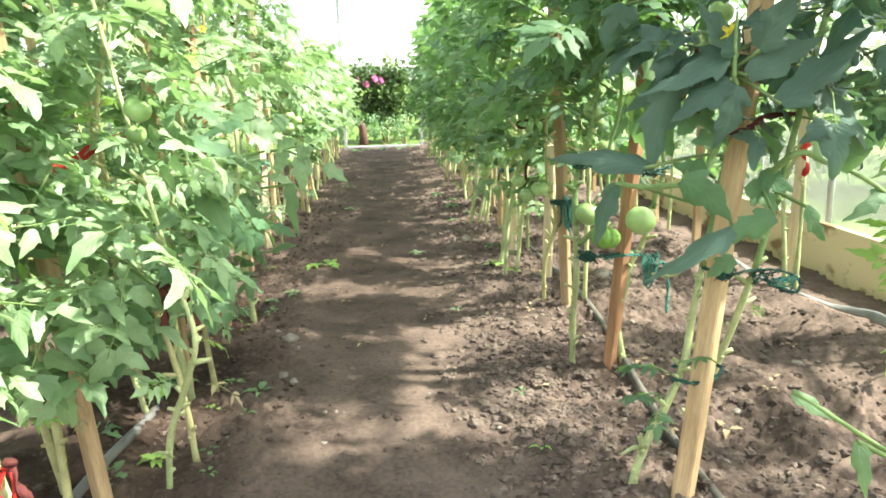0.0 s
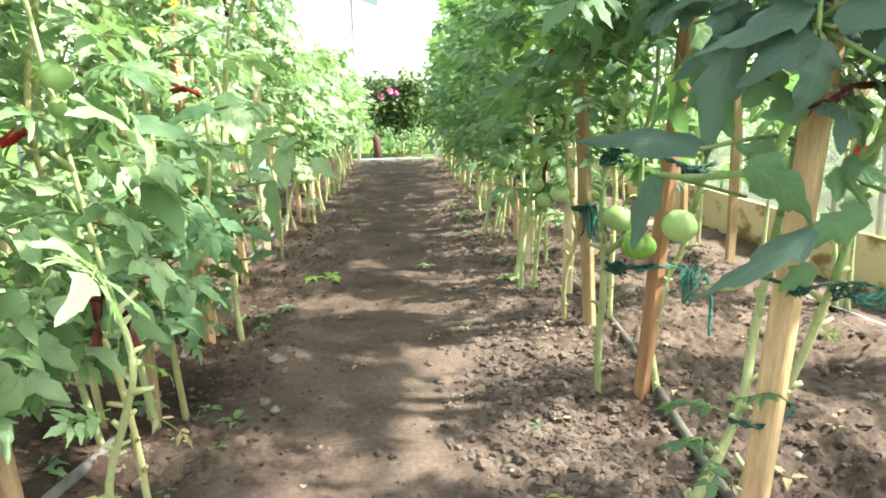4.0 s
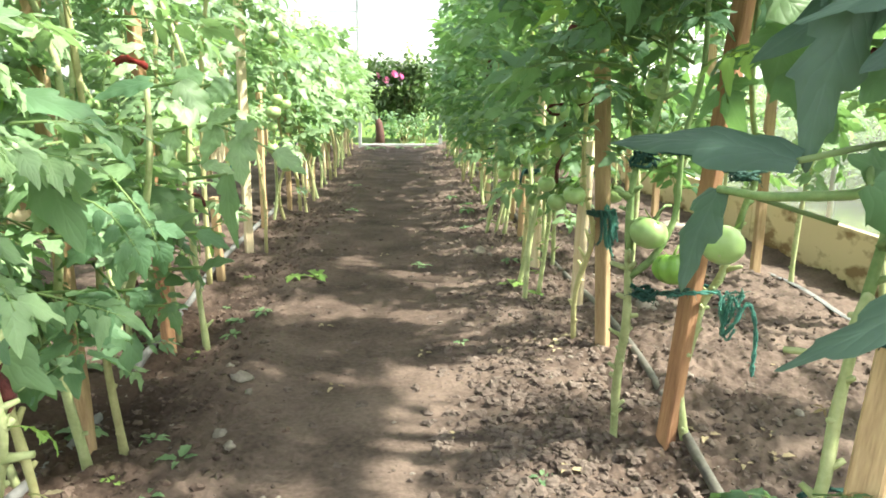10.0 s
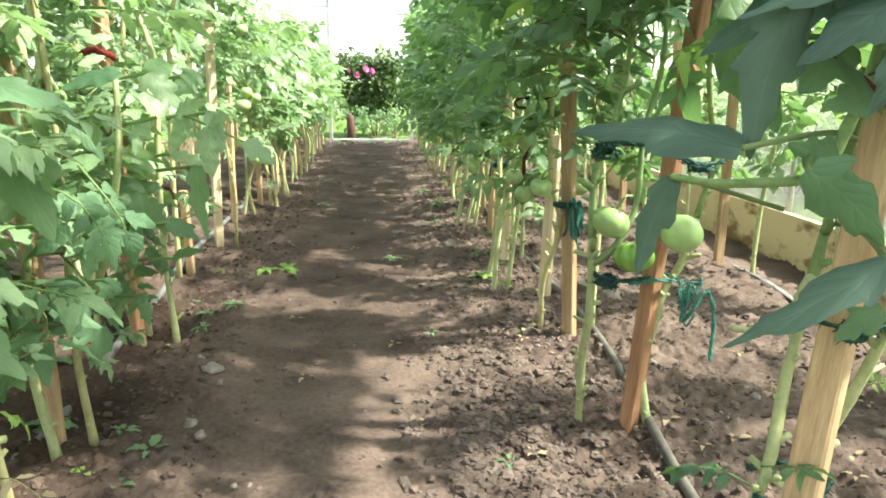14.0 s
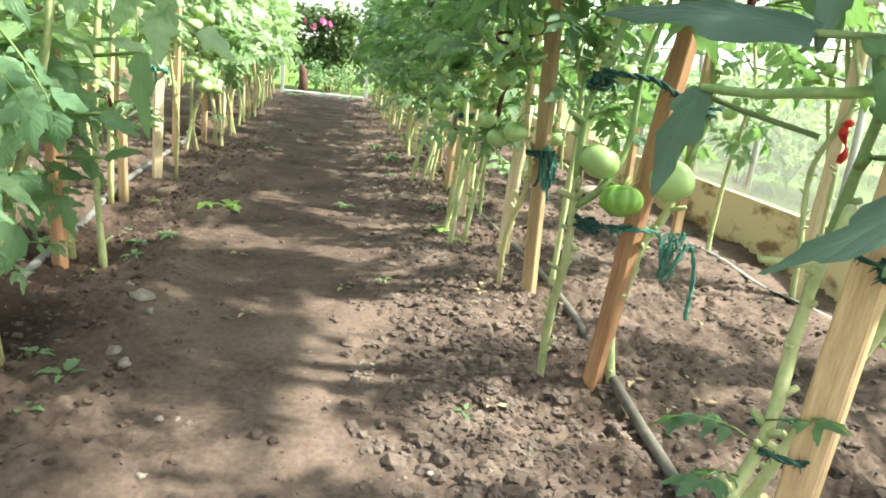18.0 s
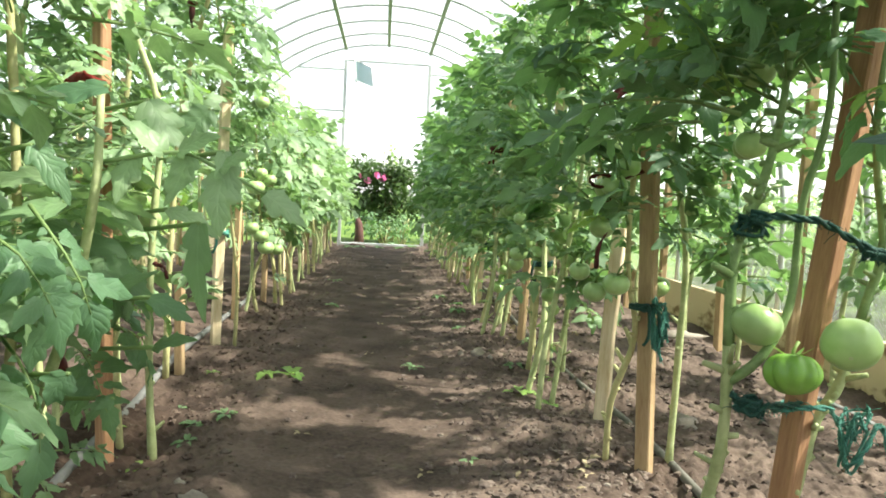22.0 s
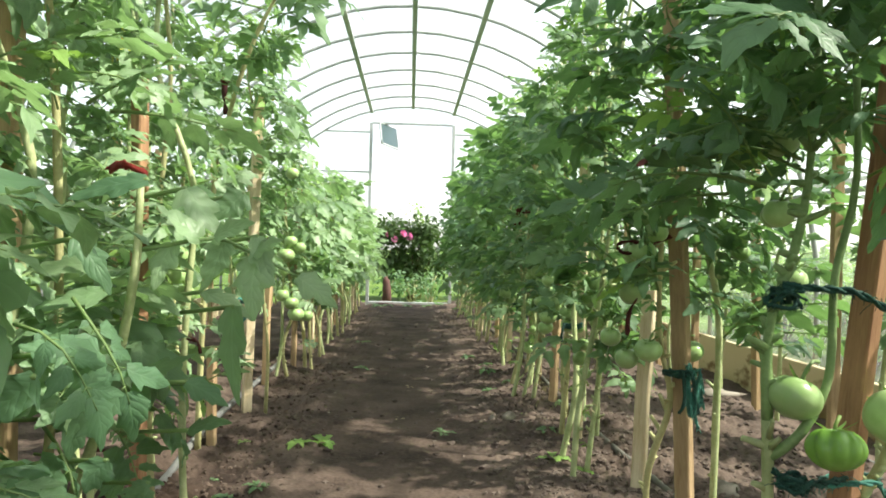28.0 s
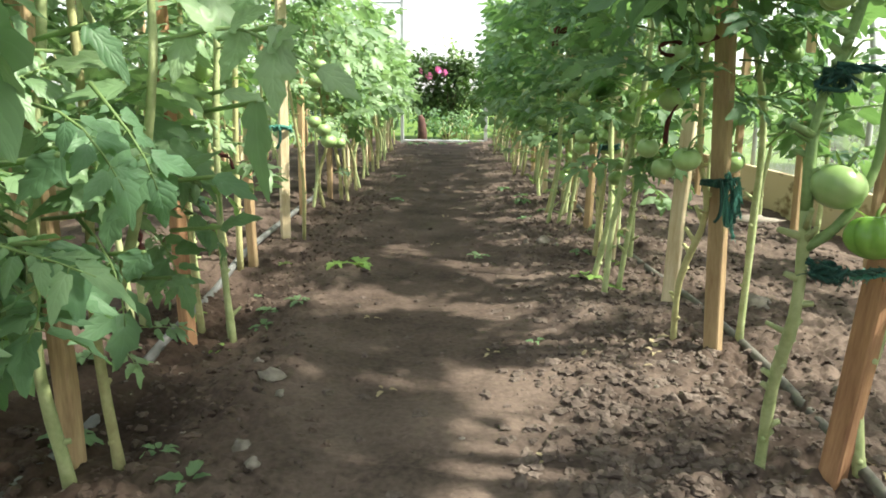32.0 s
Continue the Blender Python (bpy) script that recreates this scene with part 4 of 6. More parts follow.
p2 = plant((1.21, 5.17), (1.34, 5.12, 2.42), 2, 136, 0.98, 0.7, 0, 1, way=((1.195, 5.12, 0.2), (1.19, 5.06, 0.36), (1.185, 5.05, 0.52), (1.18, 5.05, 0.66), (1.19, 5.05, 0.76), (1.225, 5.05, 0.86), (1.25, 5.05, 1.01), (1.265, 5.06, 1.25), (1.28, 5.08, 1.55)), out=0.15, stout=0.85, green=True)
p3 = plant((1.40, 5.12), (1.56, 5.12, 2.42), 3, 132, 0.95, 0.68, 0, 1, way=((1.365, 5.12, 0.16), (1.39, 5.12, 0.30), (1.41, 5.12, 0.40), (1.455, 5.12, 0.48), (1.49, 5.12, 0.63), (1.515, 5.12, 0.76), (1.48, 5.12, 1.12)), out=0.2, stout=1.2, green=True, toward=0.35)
p4 = plant((1.28, 5.96), (1.34, 5.86, 2.15), 4, 92, 0.74, 0.66, 3, 1, way=((1.27, 5.92, 0.2), (1.31, 5.86, 0.42), (1.25, 5.80, 0.65), (1.26, 5.8, 1.1)), toward=-0.3, out=0.14)
p5 = plant((1.46, 5.90), (1.42, 5.82, 2.1), 5, 84, 0.55, 0.62, 3, 1, out=0.16)
y, k = 6.62, 0
while y < 15.0:
    plant((1.31 + 0.05 * (k % 3 - 1), y), (1.40 + 0.04 * (k % 2), y + 0.05, 2.02 - 0.03 * (y - 6) + 0.1 * ((k * 7) % 4) / 3), 100 + k, 116 if y < 9 else 48, 0.44 + 0.2 * ((k * 5) % 4) / 3, 0.60 if y < 9 else 0.82, 6, 1 if k % 2 else 0, stems=3 if y < 9 else 2, out=0.2, toward=-0.22, far=y > 8.3, below=12)
    y += 0.42
    k += 1
# plants of the row across the path
left_at = [(-0.48, 3.85, 0.50, 1.9, 0.1, 0.74, 1), (-0.12, 4.55, 0.70, 2.0, 0.1, 0.72, 6), (-0.38, 4.52, 0.42, 2.0, 0.25, 0.74, 15), (-0.13, 5.20, 0.50, 2.1, 0.1, 0.72, 7), (-0.37, 5.15, 0.48, 2.1, 0.15, 0.74, 10), (-0.13, 6.02, 0.50, 2.2, -0.45, 0.58, 6), (-0.42, 6.02, 0.5, 2.2, 0.0, 0.72, 6),
           (-0.45, 6.6, 0.7, 2.25, -0.3, 0.66, 5), (-0.48, 7.12, 0.75, 2.3, -0.2, 0.64, 4), (-0.22, 7.66, 1.12, 2.15, 0.3, 0.68, 3), (-0.44, 8.15, 0.72, 1.95, 0.3, 0.7, 4), (-0.44, 4.2, 0.5, 1.9, 0.1, 0.72, 2)]
LP = []
# Style 2: this row's leaves are painted as if in full sun.
for i, (x, y, low, top, side, size, lower) in enumerate(left_at):
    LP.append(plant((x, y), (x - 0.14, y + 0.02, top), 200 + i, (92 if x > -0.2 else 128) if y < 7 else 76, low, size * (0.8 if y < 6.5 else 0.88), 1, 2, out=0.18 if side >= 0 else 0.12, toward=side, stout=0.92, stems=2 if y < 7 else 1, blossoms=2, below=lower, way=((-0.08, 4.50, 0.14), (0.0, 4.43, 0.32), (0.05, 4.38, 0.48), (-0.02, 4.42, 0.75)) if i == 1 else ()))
plant((-0.34, 6.85), (0.18, 6.72, 2.25), 230, 40, 1.45, 0.72, 0, 0, way=((-0.33, 6.85, 0.6), (-0.28, 6.83, 1.2), (-0.12, 6.8, 1.75)), out=0.08)
y, k = 8.65, 0
while y < 15.0:
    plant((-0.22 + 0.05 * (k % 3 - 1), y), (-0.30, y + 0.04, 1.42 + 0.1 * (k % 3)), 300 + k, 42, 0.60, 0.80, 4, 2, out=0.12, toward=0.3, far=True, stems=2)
    y += 0.46
    k += 1
# plants along the side walls
plant((2.57, 5.98), (2.50, 6.05, 1.75), 400, 26, 0.75, 0.9, 1, 0, group="tomato row by the wall", stems=3)
for i in range(1, 11):
    plant((2.58 + 0.04 * (i % 2), 6.05 + 0.8 * i), (2.55, 6.0 + 0.8 * i, 1.75), 400 + i, 28, 0.5, 0.9, 1, 0, group="tomato row by the wall")
# Young pale leaves here; their paleness also paints in light from behind.
plant((2.62, 4.88), (2.66, 4.98, 1.95), 420, 120, 0.10, 0.80, 0, 3, group="tomato row by the wall", stems=3, out=0.22, blossoms=2)
plant((2.60, 4.12), (2.62, 4.15, 2.15), 421, 50, 1.15, 0.85, 0, 3, group="tomato row by the wall", stems=2, out=0.25)
for i in range(13):
    plant((-1.45 + 0.05 * (i % 2), 4.3 + 0.85 * i), (-1.5, 4.3 + 0.85 * i, 1.7), 440 + i, 14, 0.45, 1.3, 1, 0, group="tomato row by the wall", far=True, out=0.1)
# low plant with a ripe fruit close to the path's start
pr = plant((1.72, 3.62), (1.78, 3.70, 1.0), 470, 14, 0.45, 0.75, 0, 0, "short tomato plant bearing one ripe red fruit", out=0.05, toward=0.7)
o = pr.location
RIPE = Vector((1.318, 3.508, 0.672))
turn = Vector((-0.74, -0.52, 0.42)).to_track_quat("Z", "Y").to_euler()
red_one = part("tomato", TOMATO[3], pr, pose(*(RIPE - o), *[math.degrees(a) for a in turn]) @ Matrix.Scale(0.93, 4))
part("calyx", RIPE_CALYX, red_one)
branch(pr, [(1.74, 3.64, 0.66), (1.58, 3.50, 0.70), (1.42, 3.43, 0.655), (1.32, 3.445, 0.655), (1.277, 3.475, 0.690), (1.283, 3.492, 0.695)], 0.0075, M_STEM_GREEN)

# fruit clusters hanging low in the row on the sunny side
rnd_c = random.Random(77)
for i in range(14):
    y = 6.7 + 0.42 * i
    bunch = root("tomato_cluster", (1.13 + 0.05 * (i % 3), y, 0.62 + 0.08 * (i % 4)), "bunch of unripe green tomatoes hanging on the vine", "tomato cluster", "tomato clusters")
    part("truss", mesh_of("truss", *tube_data(smooth_path([(0.16, 0.02, 0.08), (0.08, 0.0, 0.1), (0.0, 0.0, 0.05), (0.0, 0.0, -0.06)], 4), 0.004, 5), M_STEM), bunch)
    for q in range(rnd_c.choice((2, 3, 4))):
        fruit(bunch, (rnd_c.uniform(-0.04, 0.04), rnd_c.uniform(-0.05, 0.05), 0.02 - 0.05 * q), rnd_c.uniform(0.65, 0.95), rnd_c.choice((0, 1, 1)), (rnd_c.uniform(-25, 25), rnd_c.uniform(-25, 25), rnd_c.uniform(0, 360)))

# fruit and broad leaves on the nearest plants
branch(p2, [(1.19, 5.05, 0.49), (1.23, 5.035, 0.53), (1.265, 5.03, 0.59), (1.285, 5.03, 0.66), (1.29, 5.03, 0.82), (1.325, 5.03, 1.0), (1.315, 5.03, 1.32), (1.34, 5.06, 1.9)], 0.0098, M_STEM_GREEN)
o = p2.location
fruit(p2, (1.222 - o.x, 5.03 - o.y, 0.602 - o.z), 1.0, 0, (10, 20, 40))
fruit(p2, (1.272 - o.x, 4.99 - o.y, 0.523 - o.z), 0.98, 2, (-12, 6, 10), stalk=False)
fruit(p2, (1.29 - o.x, 5.25 - o.y, 0.935 - o.z), 0.68, 1, (0, 10, 0))
o = p3.location
fruit(p3, (1.405 - o.x, 5.03 - o.y, 0.57 - o.z), 1.12, 0, (-62, 12, -25), True)
fruit(p3, (1.285 - o.x, 5.22 - o.y, 1.09 - o.z), 0.95, 1, (10, 0, 0))
fruit(p3, (1.285 - o.x, 5.22 - o.y, 0.94 - o.z), 0.8, 1, (10, 0, 0))
fruit(p3, (1.36 - o.x, 5.3 - o.y, 0.80 - o.z), 0.8, 1, (10, 0, 0))
fruit(p4, (-0.11, -0.12, 0.57), 0.85, 1, (0, 0, 0))
fruit(p4, (-0.06, -0.16, 0.60), 0.85, 0, (10, 0, 0))
fruit(p4, (-0.13, -0.02, 0.62), 0.8, 1, (10, 0, 0))
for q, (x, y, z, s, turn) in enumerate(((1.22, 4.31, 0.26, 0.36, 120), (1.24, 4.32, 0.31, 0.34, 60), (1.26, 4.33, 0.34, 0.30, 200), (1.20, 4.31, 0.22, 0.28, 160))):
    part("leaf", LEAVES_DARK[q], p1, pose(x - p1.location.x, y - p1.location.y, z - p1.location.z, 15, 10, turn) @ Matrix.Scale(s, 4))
branch(p1, [(1.165, 4.31, 0.12), (1.13, 4.29, 0.13), (1.10, 4.28, 0.12)], 0.007)
branch(p1, [(1.165, 4.31, 0.11), (1.15, 4.28, 0.15), (1.145, 4.27, 0.18)], 0.007)
branch(p1, [(1.35, 4.40, 0.58), (1.28, 4.30, 0.66), (1.22, 4.26, 0.60), (1.17, 4.30, 0.585)], 0.009)
# Dark bluish leaves below carry their shade and sky sheen as colour.
big_leaf(p1, (1.105, 4.20, 0.858), (0.922, 4.375, 0.888), 0.038, (0.1, -0.75, 0.65), M_LEAF_SHADED, 0.12, 0.1, [(1.40, 4.40, 0.85), (1.28, 4.30, 0.87)])
big_leaf(p1, (1.122, 4.445, 0.79), (1.058, 4.41, 0.638), 0.030, (-0.75, -0.6, 0.1), M_LEAF_SHADED, 0.05, 0.15, [(1.30, 4.42, 0.74), (1.2, 4.52, 0.77)])
big_leaf(p1, (1.31, 4.185, 0.712), (1.104, 4.199, 0.601), 0.031, (-0.3, -0.8, 0.6), M_LEAF_SHADED, 0.1, 0.15, [(1.38, 4.40, 0.72), (1.34, 4.28, 0.73)])
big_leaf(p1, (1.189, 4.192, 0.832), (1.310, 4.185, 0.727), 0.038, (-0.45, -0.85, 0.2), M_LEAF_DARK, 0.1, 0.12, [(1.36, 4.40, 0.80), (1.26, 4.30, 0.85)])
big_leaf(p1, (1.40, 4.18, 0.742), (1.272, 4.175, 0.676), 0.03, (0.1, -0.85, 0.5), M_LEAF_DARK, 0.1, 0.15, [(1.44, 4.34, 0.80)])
big_leaf(p1, (1.175, 4.23, 1.04), (1.128, 4.215, 0.84), 0.042, (-0.1, -0.95, 0.2), M_LEAF_SHADED, 0.05, 0.12, [(1.34, 4.30, 1.06)])
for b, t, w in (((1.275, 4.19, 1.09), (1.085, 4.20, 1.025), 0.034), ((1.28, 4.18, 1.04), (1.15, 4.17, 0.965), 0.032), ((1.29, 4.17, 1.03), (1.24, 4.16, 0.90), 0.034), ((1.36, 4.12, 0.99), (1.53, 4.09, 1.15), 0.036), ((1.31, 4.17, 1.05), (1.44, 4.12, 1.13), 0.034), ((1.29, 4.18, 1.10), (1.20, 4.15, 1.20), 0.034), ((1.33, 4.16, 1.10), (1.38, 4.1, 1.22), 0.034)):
    big_leaf(p1, b, t, w, (-0.1, -0.8, 0.55), M_LEAF_SHADED, 0.12, 0.15, [(1.30, 4.22, 1.06)])
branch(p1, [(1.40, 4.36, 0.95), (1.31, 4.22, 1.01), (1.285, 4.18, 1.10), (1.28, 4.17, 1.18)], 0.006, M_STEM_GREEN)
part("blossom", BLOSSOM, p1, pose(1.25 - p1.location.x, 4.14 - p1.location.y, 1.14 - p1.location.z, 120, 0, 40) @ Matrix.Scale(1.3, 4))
big_leaf(p1, (1.32, 4.25, 1.10), (1.08, 4.30, 1.02), 0.05, (0, -0.7, 0.7), M_LEAF_SHADED, 0.3, 0.15, [(1.46, 4.40, 1.15), (1.4, 4.3, 1.13)])
big_leaf(p1, (1.46, 4.18, 1.02), (1.60, 4.12, 0.90), 0.045, (0, -0.8, 0.5), M_LEAF_SHADED, 0.3, 0.15, [(1.46, 4.40, 1.0)])
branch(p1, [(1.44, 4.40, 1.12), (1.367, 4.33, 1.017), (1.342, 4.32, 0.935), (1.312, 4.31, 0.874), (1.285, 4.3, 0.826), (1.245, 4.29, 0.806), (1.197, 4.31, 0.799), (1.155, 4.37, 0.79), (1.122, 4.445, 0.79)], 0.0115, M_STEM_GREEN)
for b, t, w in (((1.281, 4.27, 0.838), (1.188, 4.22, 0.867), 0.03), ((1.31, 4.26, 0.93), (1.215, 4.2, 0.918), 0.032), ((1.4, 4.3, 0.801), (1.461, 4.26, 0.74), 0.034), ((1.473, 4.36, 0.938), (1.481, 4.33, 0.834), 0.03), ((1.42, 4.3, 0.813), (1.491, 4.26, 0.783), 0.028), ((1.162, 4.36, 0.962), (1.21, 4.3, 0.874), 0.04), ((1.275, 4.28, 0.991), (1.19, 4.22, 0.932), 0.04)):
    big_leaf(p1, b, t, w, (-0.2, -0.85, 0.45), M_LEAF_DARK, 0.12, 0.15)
fruit(p1b, (1.555 - p1b.location.x, 4.5 - p1b.location.y, 0.863 - p1b.location.z), 0.55, 1, (0, 10, 0))
branch(p1b, [(1.45, 4.33, 0.80), (1.471, 4.228, 0.875), (1.55, 4.25, 0.85), (1.625, 4.272, 0.826), (1.74, 4.30, 0.765), (1.82, 4.34, 0.71)], 0.0085, M_STEM_GREEN)
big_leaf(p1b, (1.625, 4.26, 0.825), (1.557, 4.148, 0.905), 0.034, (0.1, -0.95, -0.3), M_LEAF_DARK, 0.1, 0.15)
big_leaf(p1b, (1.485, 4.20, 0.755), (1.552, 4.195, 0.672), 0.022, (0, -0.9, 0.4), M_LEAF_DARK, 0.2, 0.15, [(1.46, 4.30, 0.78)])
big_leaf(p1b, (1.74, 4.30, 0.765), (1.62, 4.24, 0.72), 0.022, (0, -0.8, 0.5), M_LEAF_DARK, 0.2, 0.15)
big_leaf(p1b, (1.82, 4.34, 0.71), (1.84, 4.30, 0.60), 0.028, (0, -0.9, 0.3), M_LEAF, 0.2, 0.15)
big_leaf(p1b, (1.76, 4.31, 0.76), (1.86, 4.28, 0.80), 0.03, (0, -0.9, 0.3), M_LEAF_YOUNG, 0.1, 0.15)
# One hanging leaf in the pale copy, its sunlight painted on.
big_leaf(p1b, (1.70, 4.53, 0.93), (1.705, 4.50, 0.79), 0.03, (0.4, -0.8, 0.4), M_LEAF_SUNLIT, 0.05, 0.1, [(1.60, 4.40, 0.95)])
# broad hanging leaves behind the first stake
for b, t, w, m in (((1.19, 4.60, 1.24), (1.135, 4.58, 1.09), 0.05, M_LEAF_SHADED), ((1.30, 4.60, 1.06), (1.26, 4.58, 0.93), 0.05, M_LEAF_DARK), ((1.24, 4.58, 1.10), (1.33, 4.56, 1.00), 0.045, M_LEAF)):
    big_leaf(p1b, b, t, w, (-0.2, -0.9, 0.35), m, 0.1, 0.12, [(1.45, 4.40, b[2] + 0.05)])
for b, t, w in (((1.40, 3.47, 0.60), (1.255, 3.60, 0.595), 0.034), ((1.45, 3.50, 0.79), (1.325, 3.54, 0.765), 0.032), ((1.40, 3.44, 0.575), (1.30, 3.50, 0.545), 0.03), ((1.225, 3.775, 0.512), (1.288, 3.717, 0.484), 0.014), ((1.27, 3.66, 0.475), (1.262, 3.612, 0.40), 0.014)):
    big_leaf(pr, b, t, w, (-0.35, -0.6, 0.7), M_LEAF, 0.2, 0.15, [(1.72, 3.64, 0.5), (1.5, 3.52, 0.52)] if b[2] > 0.55 else [(1.72, 3.63, 0.30), (1.45, 3.62, 0.38)])
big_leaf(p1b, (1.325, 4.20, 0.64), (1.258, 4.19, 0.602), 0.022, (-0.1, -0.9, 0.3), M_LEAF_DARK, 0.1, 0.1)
# hanging leaves low on the row across the path
rnd_h = random.Random(31)
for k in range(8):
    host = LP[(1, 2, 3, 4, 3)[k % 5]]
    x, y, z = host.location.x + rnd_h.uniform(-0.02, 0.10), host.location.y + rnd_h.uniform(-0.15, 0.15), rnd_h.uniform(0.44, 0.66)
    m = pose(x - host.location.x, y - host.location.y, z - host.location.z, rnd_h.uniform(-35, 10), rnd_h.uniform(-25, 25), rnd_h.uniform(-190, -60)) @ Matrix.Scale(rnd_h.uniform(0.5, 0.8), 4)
    # Sunlight painted into the nearest leaves only; plain green beyond y 4.6.
    part("leaf", LEAVES_SUNLIT[k % 18] if y < 4.6 else LEAVES[k % 15], host, m)
rnd_l = random.Random(57)
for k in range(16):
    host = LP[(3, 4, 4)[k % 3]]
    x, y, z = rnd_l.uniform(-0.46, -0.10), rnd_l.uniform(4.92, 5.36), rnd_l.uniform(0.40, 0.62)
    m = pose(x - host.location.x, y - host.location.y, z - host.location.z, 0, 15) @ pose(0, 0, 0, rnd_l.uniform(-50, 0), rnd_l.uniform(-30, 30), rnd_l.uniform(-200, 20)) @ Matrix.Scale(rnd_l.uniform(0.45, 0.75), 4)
    # Mostly dark copies: the shade low in the row is put into their colour.
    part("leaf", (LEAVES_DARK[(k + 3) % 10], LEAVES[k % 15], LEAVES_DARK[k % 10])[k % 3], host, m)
# broad leaves and stalks over the path on the shaded side
branch(LP[3], [(-0.10, 5.2, 0.35), (-0.02, 5.15, 0.55), (0.05, 5.08, 0.78), (0.05, 5.1, 0.96)], 0.012)
branch(LP[3], [(0.05, 5.09, 0.83), (0.18, 5.10, 0.855), (0.26, 5.11, 0.825), (0.33, 5.12, 0.79)], 0.0045, M_STEM_GREEN)
for b, t, w in (((0.16, 5.10, 0.855), (0.10, 5.06, 0.92), 0.03), ((0.18, 5.10, 0.855), (0.25, 5.06, 0.895), 0.026), ((0.20, 5.10, 0.85), (0.17, 5.05, 0.77), 0.028), ((0.25, 5.11, 0.83), (0.30, 5.06, 0.865), 0.024), ((0.26, 5.11, 0.825), (0.265, 5.06, 0.72), 0.034), ((0.33, 5.12, 0.79), (0.41, 5.10, 0.745), 0.026), ((0.11, 5.10, 0.845), (0.09, 5.05, 0.77), 0.024)):
    big_leaf(LP[3], b, t, w, (0.1, -0.7, 0.7), M_LEAF_SUNLIT, 0.2, 0.2)
big_leaf(LP[3], (-0.02, 5.20, 0.69), (0.14, 5.16, 0.585), 0.046, (0.2, -0.75, 0.6), M_LEAF, 0.15, 0.12, [(-0.12, 5.2, 0.68)])
big_leaf(LP[3], (0.02, 5.15, 0.60), (-0.16, 5.0, 0.555), 0.045, (0, -0.6, 0.8), M_LEAF, 0.15, 0.12)
big_leaf(LP[5], (-0.04, 5.72, 1.00), (-0.01, 5.66, 0.87), 0.05, (0.1, -0.95, 0.2), M_LEAF, 0.1, 0.12, [(-0.15, 5.95, 0.98)])
big_leaf(LP[1], (0.02, 4.60, 0.93), (0.20, 4.57, 0.855), 0.03, (0.1, -0.7, 0.7), M_LEAF_DARK, 0.2, 0.15, [(-0.14, 4.6, 0.95)])
big_leaf(LP[1], (0.05, 4.6, 0.84), (0.13, 4.5, 0.70), 0.05, (0.1, -0.8, 0.5), M_LEAF, 0.2, 0.15)
big_leaf(LP[1], (-0.05, 4.45, 0.58), (0.11, 4.42, 0.49), 0.045, (0.2, -0.7, 0.7), M_LEAF, 0.1, 0.15, [(-0.14, 4.55, 0.6)])
big_leaf(LP[1], (-0.10, 4.42, 0.55), (-0.12, 4.30, 0.40), 0.05, (0.1, -0.9, 0.4), M_LEAF, 0.1, 0.15)
branch(LP[0], [(-0.13, 3.98, -0.08), (-0.175, 3.97, 0.16), (-0.209, 3.96, 0.284), (-0.223, 3.955, 0.395), (-0.214, 3.955, 0.46), (-0.25, 3.97, 0.62), (-0.36, 4.0, 0.80)], 0.0135, M_STEM)
# Leaf material per entry paints sunlit tops and shaded low leaves into the colour.
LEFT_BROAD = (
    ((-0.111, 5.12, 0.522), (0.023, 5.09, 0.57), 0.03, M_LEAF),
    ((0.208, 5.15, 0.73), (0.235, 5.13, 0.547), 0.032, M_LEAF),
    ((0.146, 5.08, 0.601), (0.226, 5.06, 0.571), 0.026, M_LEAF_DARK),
    ((0.099, 5.2, 0.953), (0.192, 5.17, 0.862), 0.05, M_LEAF_SUNLIT),
    ((0.256, 5.12, 0.862), (0.298, 5.09, 0.777), 0.03, M_LEAF_SUNLIT),
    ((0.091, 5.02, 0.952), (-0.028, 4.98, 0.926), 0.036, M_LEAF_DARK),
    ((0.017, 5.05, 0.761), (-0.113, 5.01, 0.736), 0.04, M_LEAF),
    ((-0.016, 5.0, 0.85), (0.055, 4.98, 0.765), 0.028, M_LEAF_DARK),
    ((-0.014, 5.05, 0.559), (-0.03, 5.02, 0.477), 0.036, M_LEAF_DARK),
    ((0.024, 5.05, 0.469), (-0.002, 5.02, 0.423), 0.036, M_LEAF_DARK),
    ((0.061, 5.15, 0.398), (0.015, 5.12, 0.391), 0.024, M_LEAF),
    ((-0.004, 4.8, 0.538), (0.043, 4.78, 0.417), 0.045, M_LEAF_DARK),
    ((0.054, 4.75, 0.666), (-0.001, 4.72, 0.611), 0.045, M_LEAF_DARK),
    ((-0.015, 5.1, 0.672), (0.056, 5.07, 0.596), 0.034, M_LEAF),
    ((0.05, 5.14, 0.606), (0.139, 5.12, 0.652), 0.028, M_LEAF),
    ((-0.045, 5.15, 0.803), (-0.151, 5.1, 0.8), 0.036, M_LEAF_SUNLIT),
    ((0.007, 5.2, 0.761), (0.106, 5.16, 0.722), 0.03, M_LEAF_SUNLIT),
    ((0.122, 5.25, 0.75), (0.232, 5.21, 0.71), 0.028, M_LEAF_SUNLIT),
    ((0.187, 5.3, 0.954), (0.13, 5.26, 0.904), 0.04, M_LEAF_SUNLIT),
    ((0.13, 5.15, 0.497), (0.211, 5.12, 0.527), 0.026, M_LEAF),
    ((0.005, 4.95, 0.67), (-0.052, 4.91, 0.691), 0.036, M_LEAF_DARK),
)
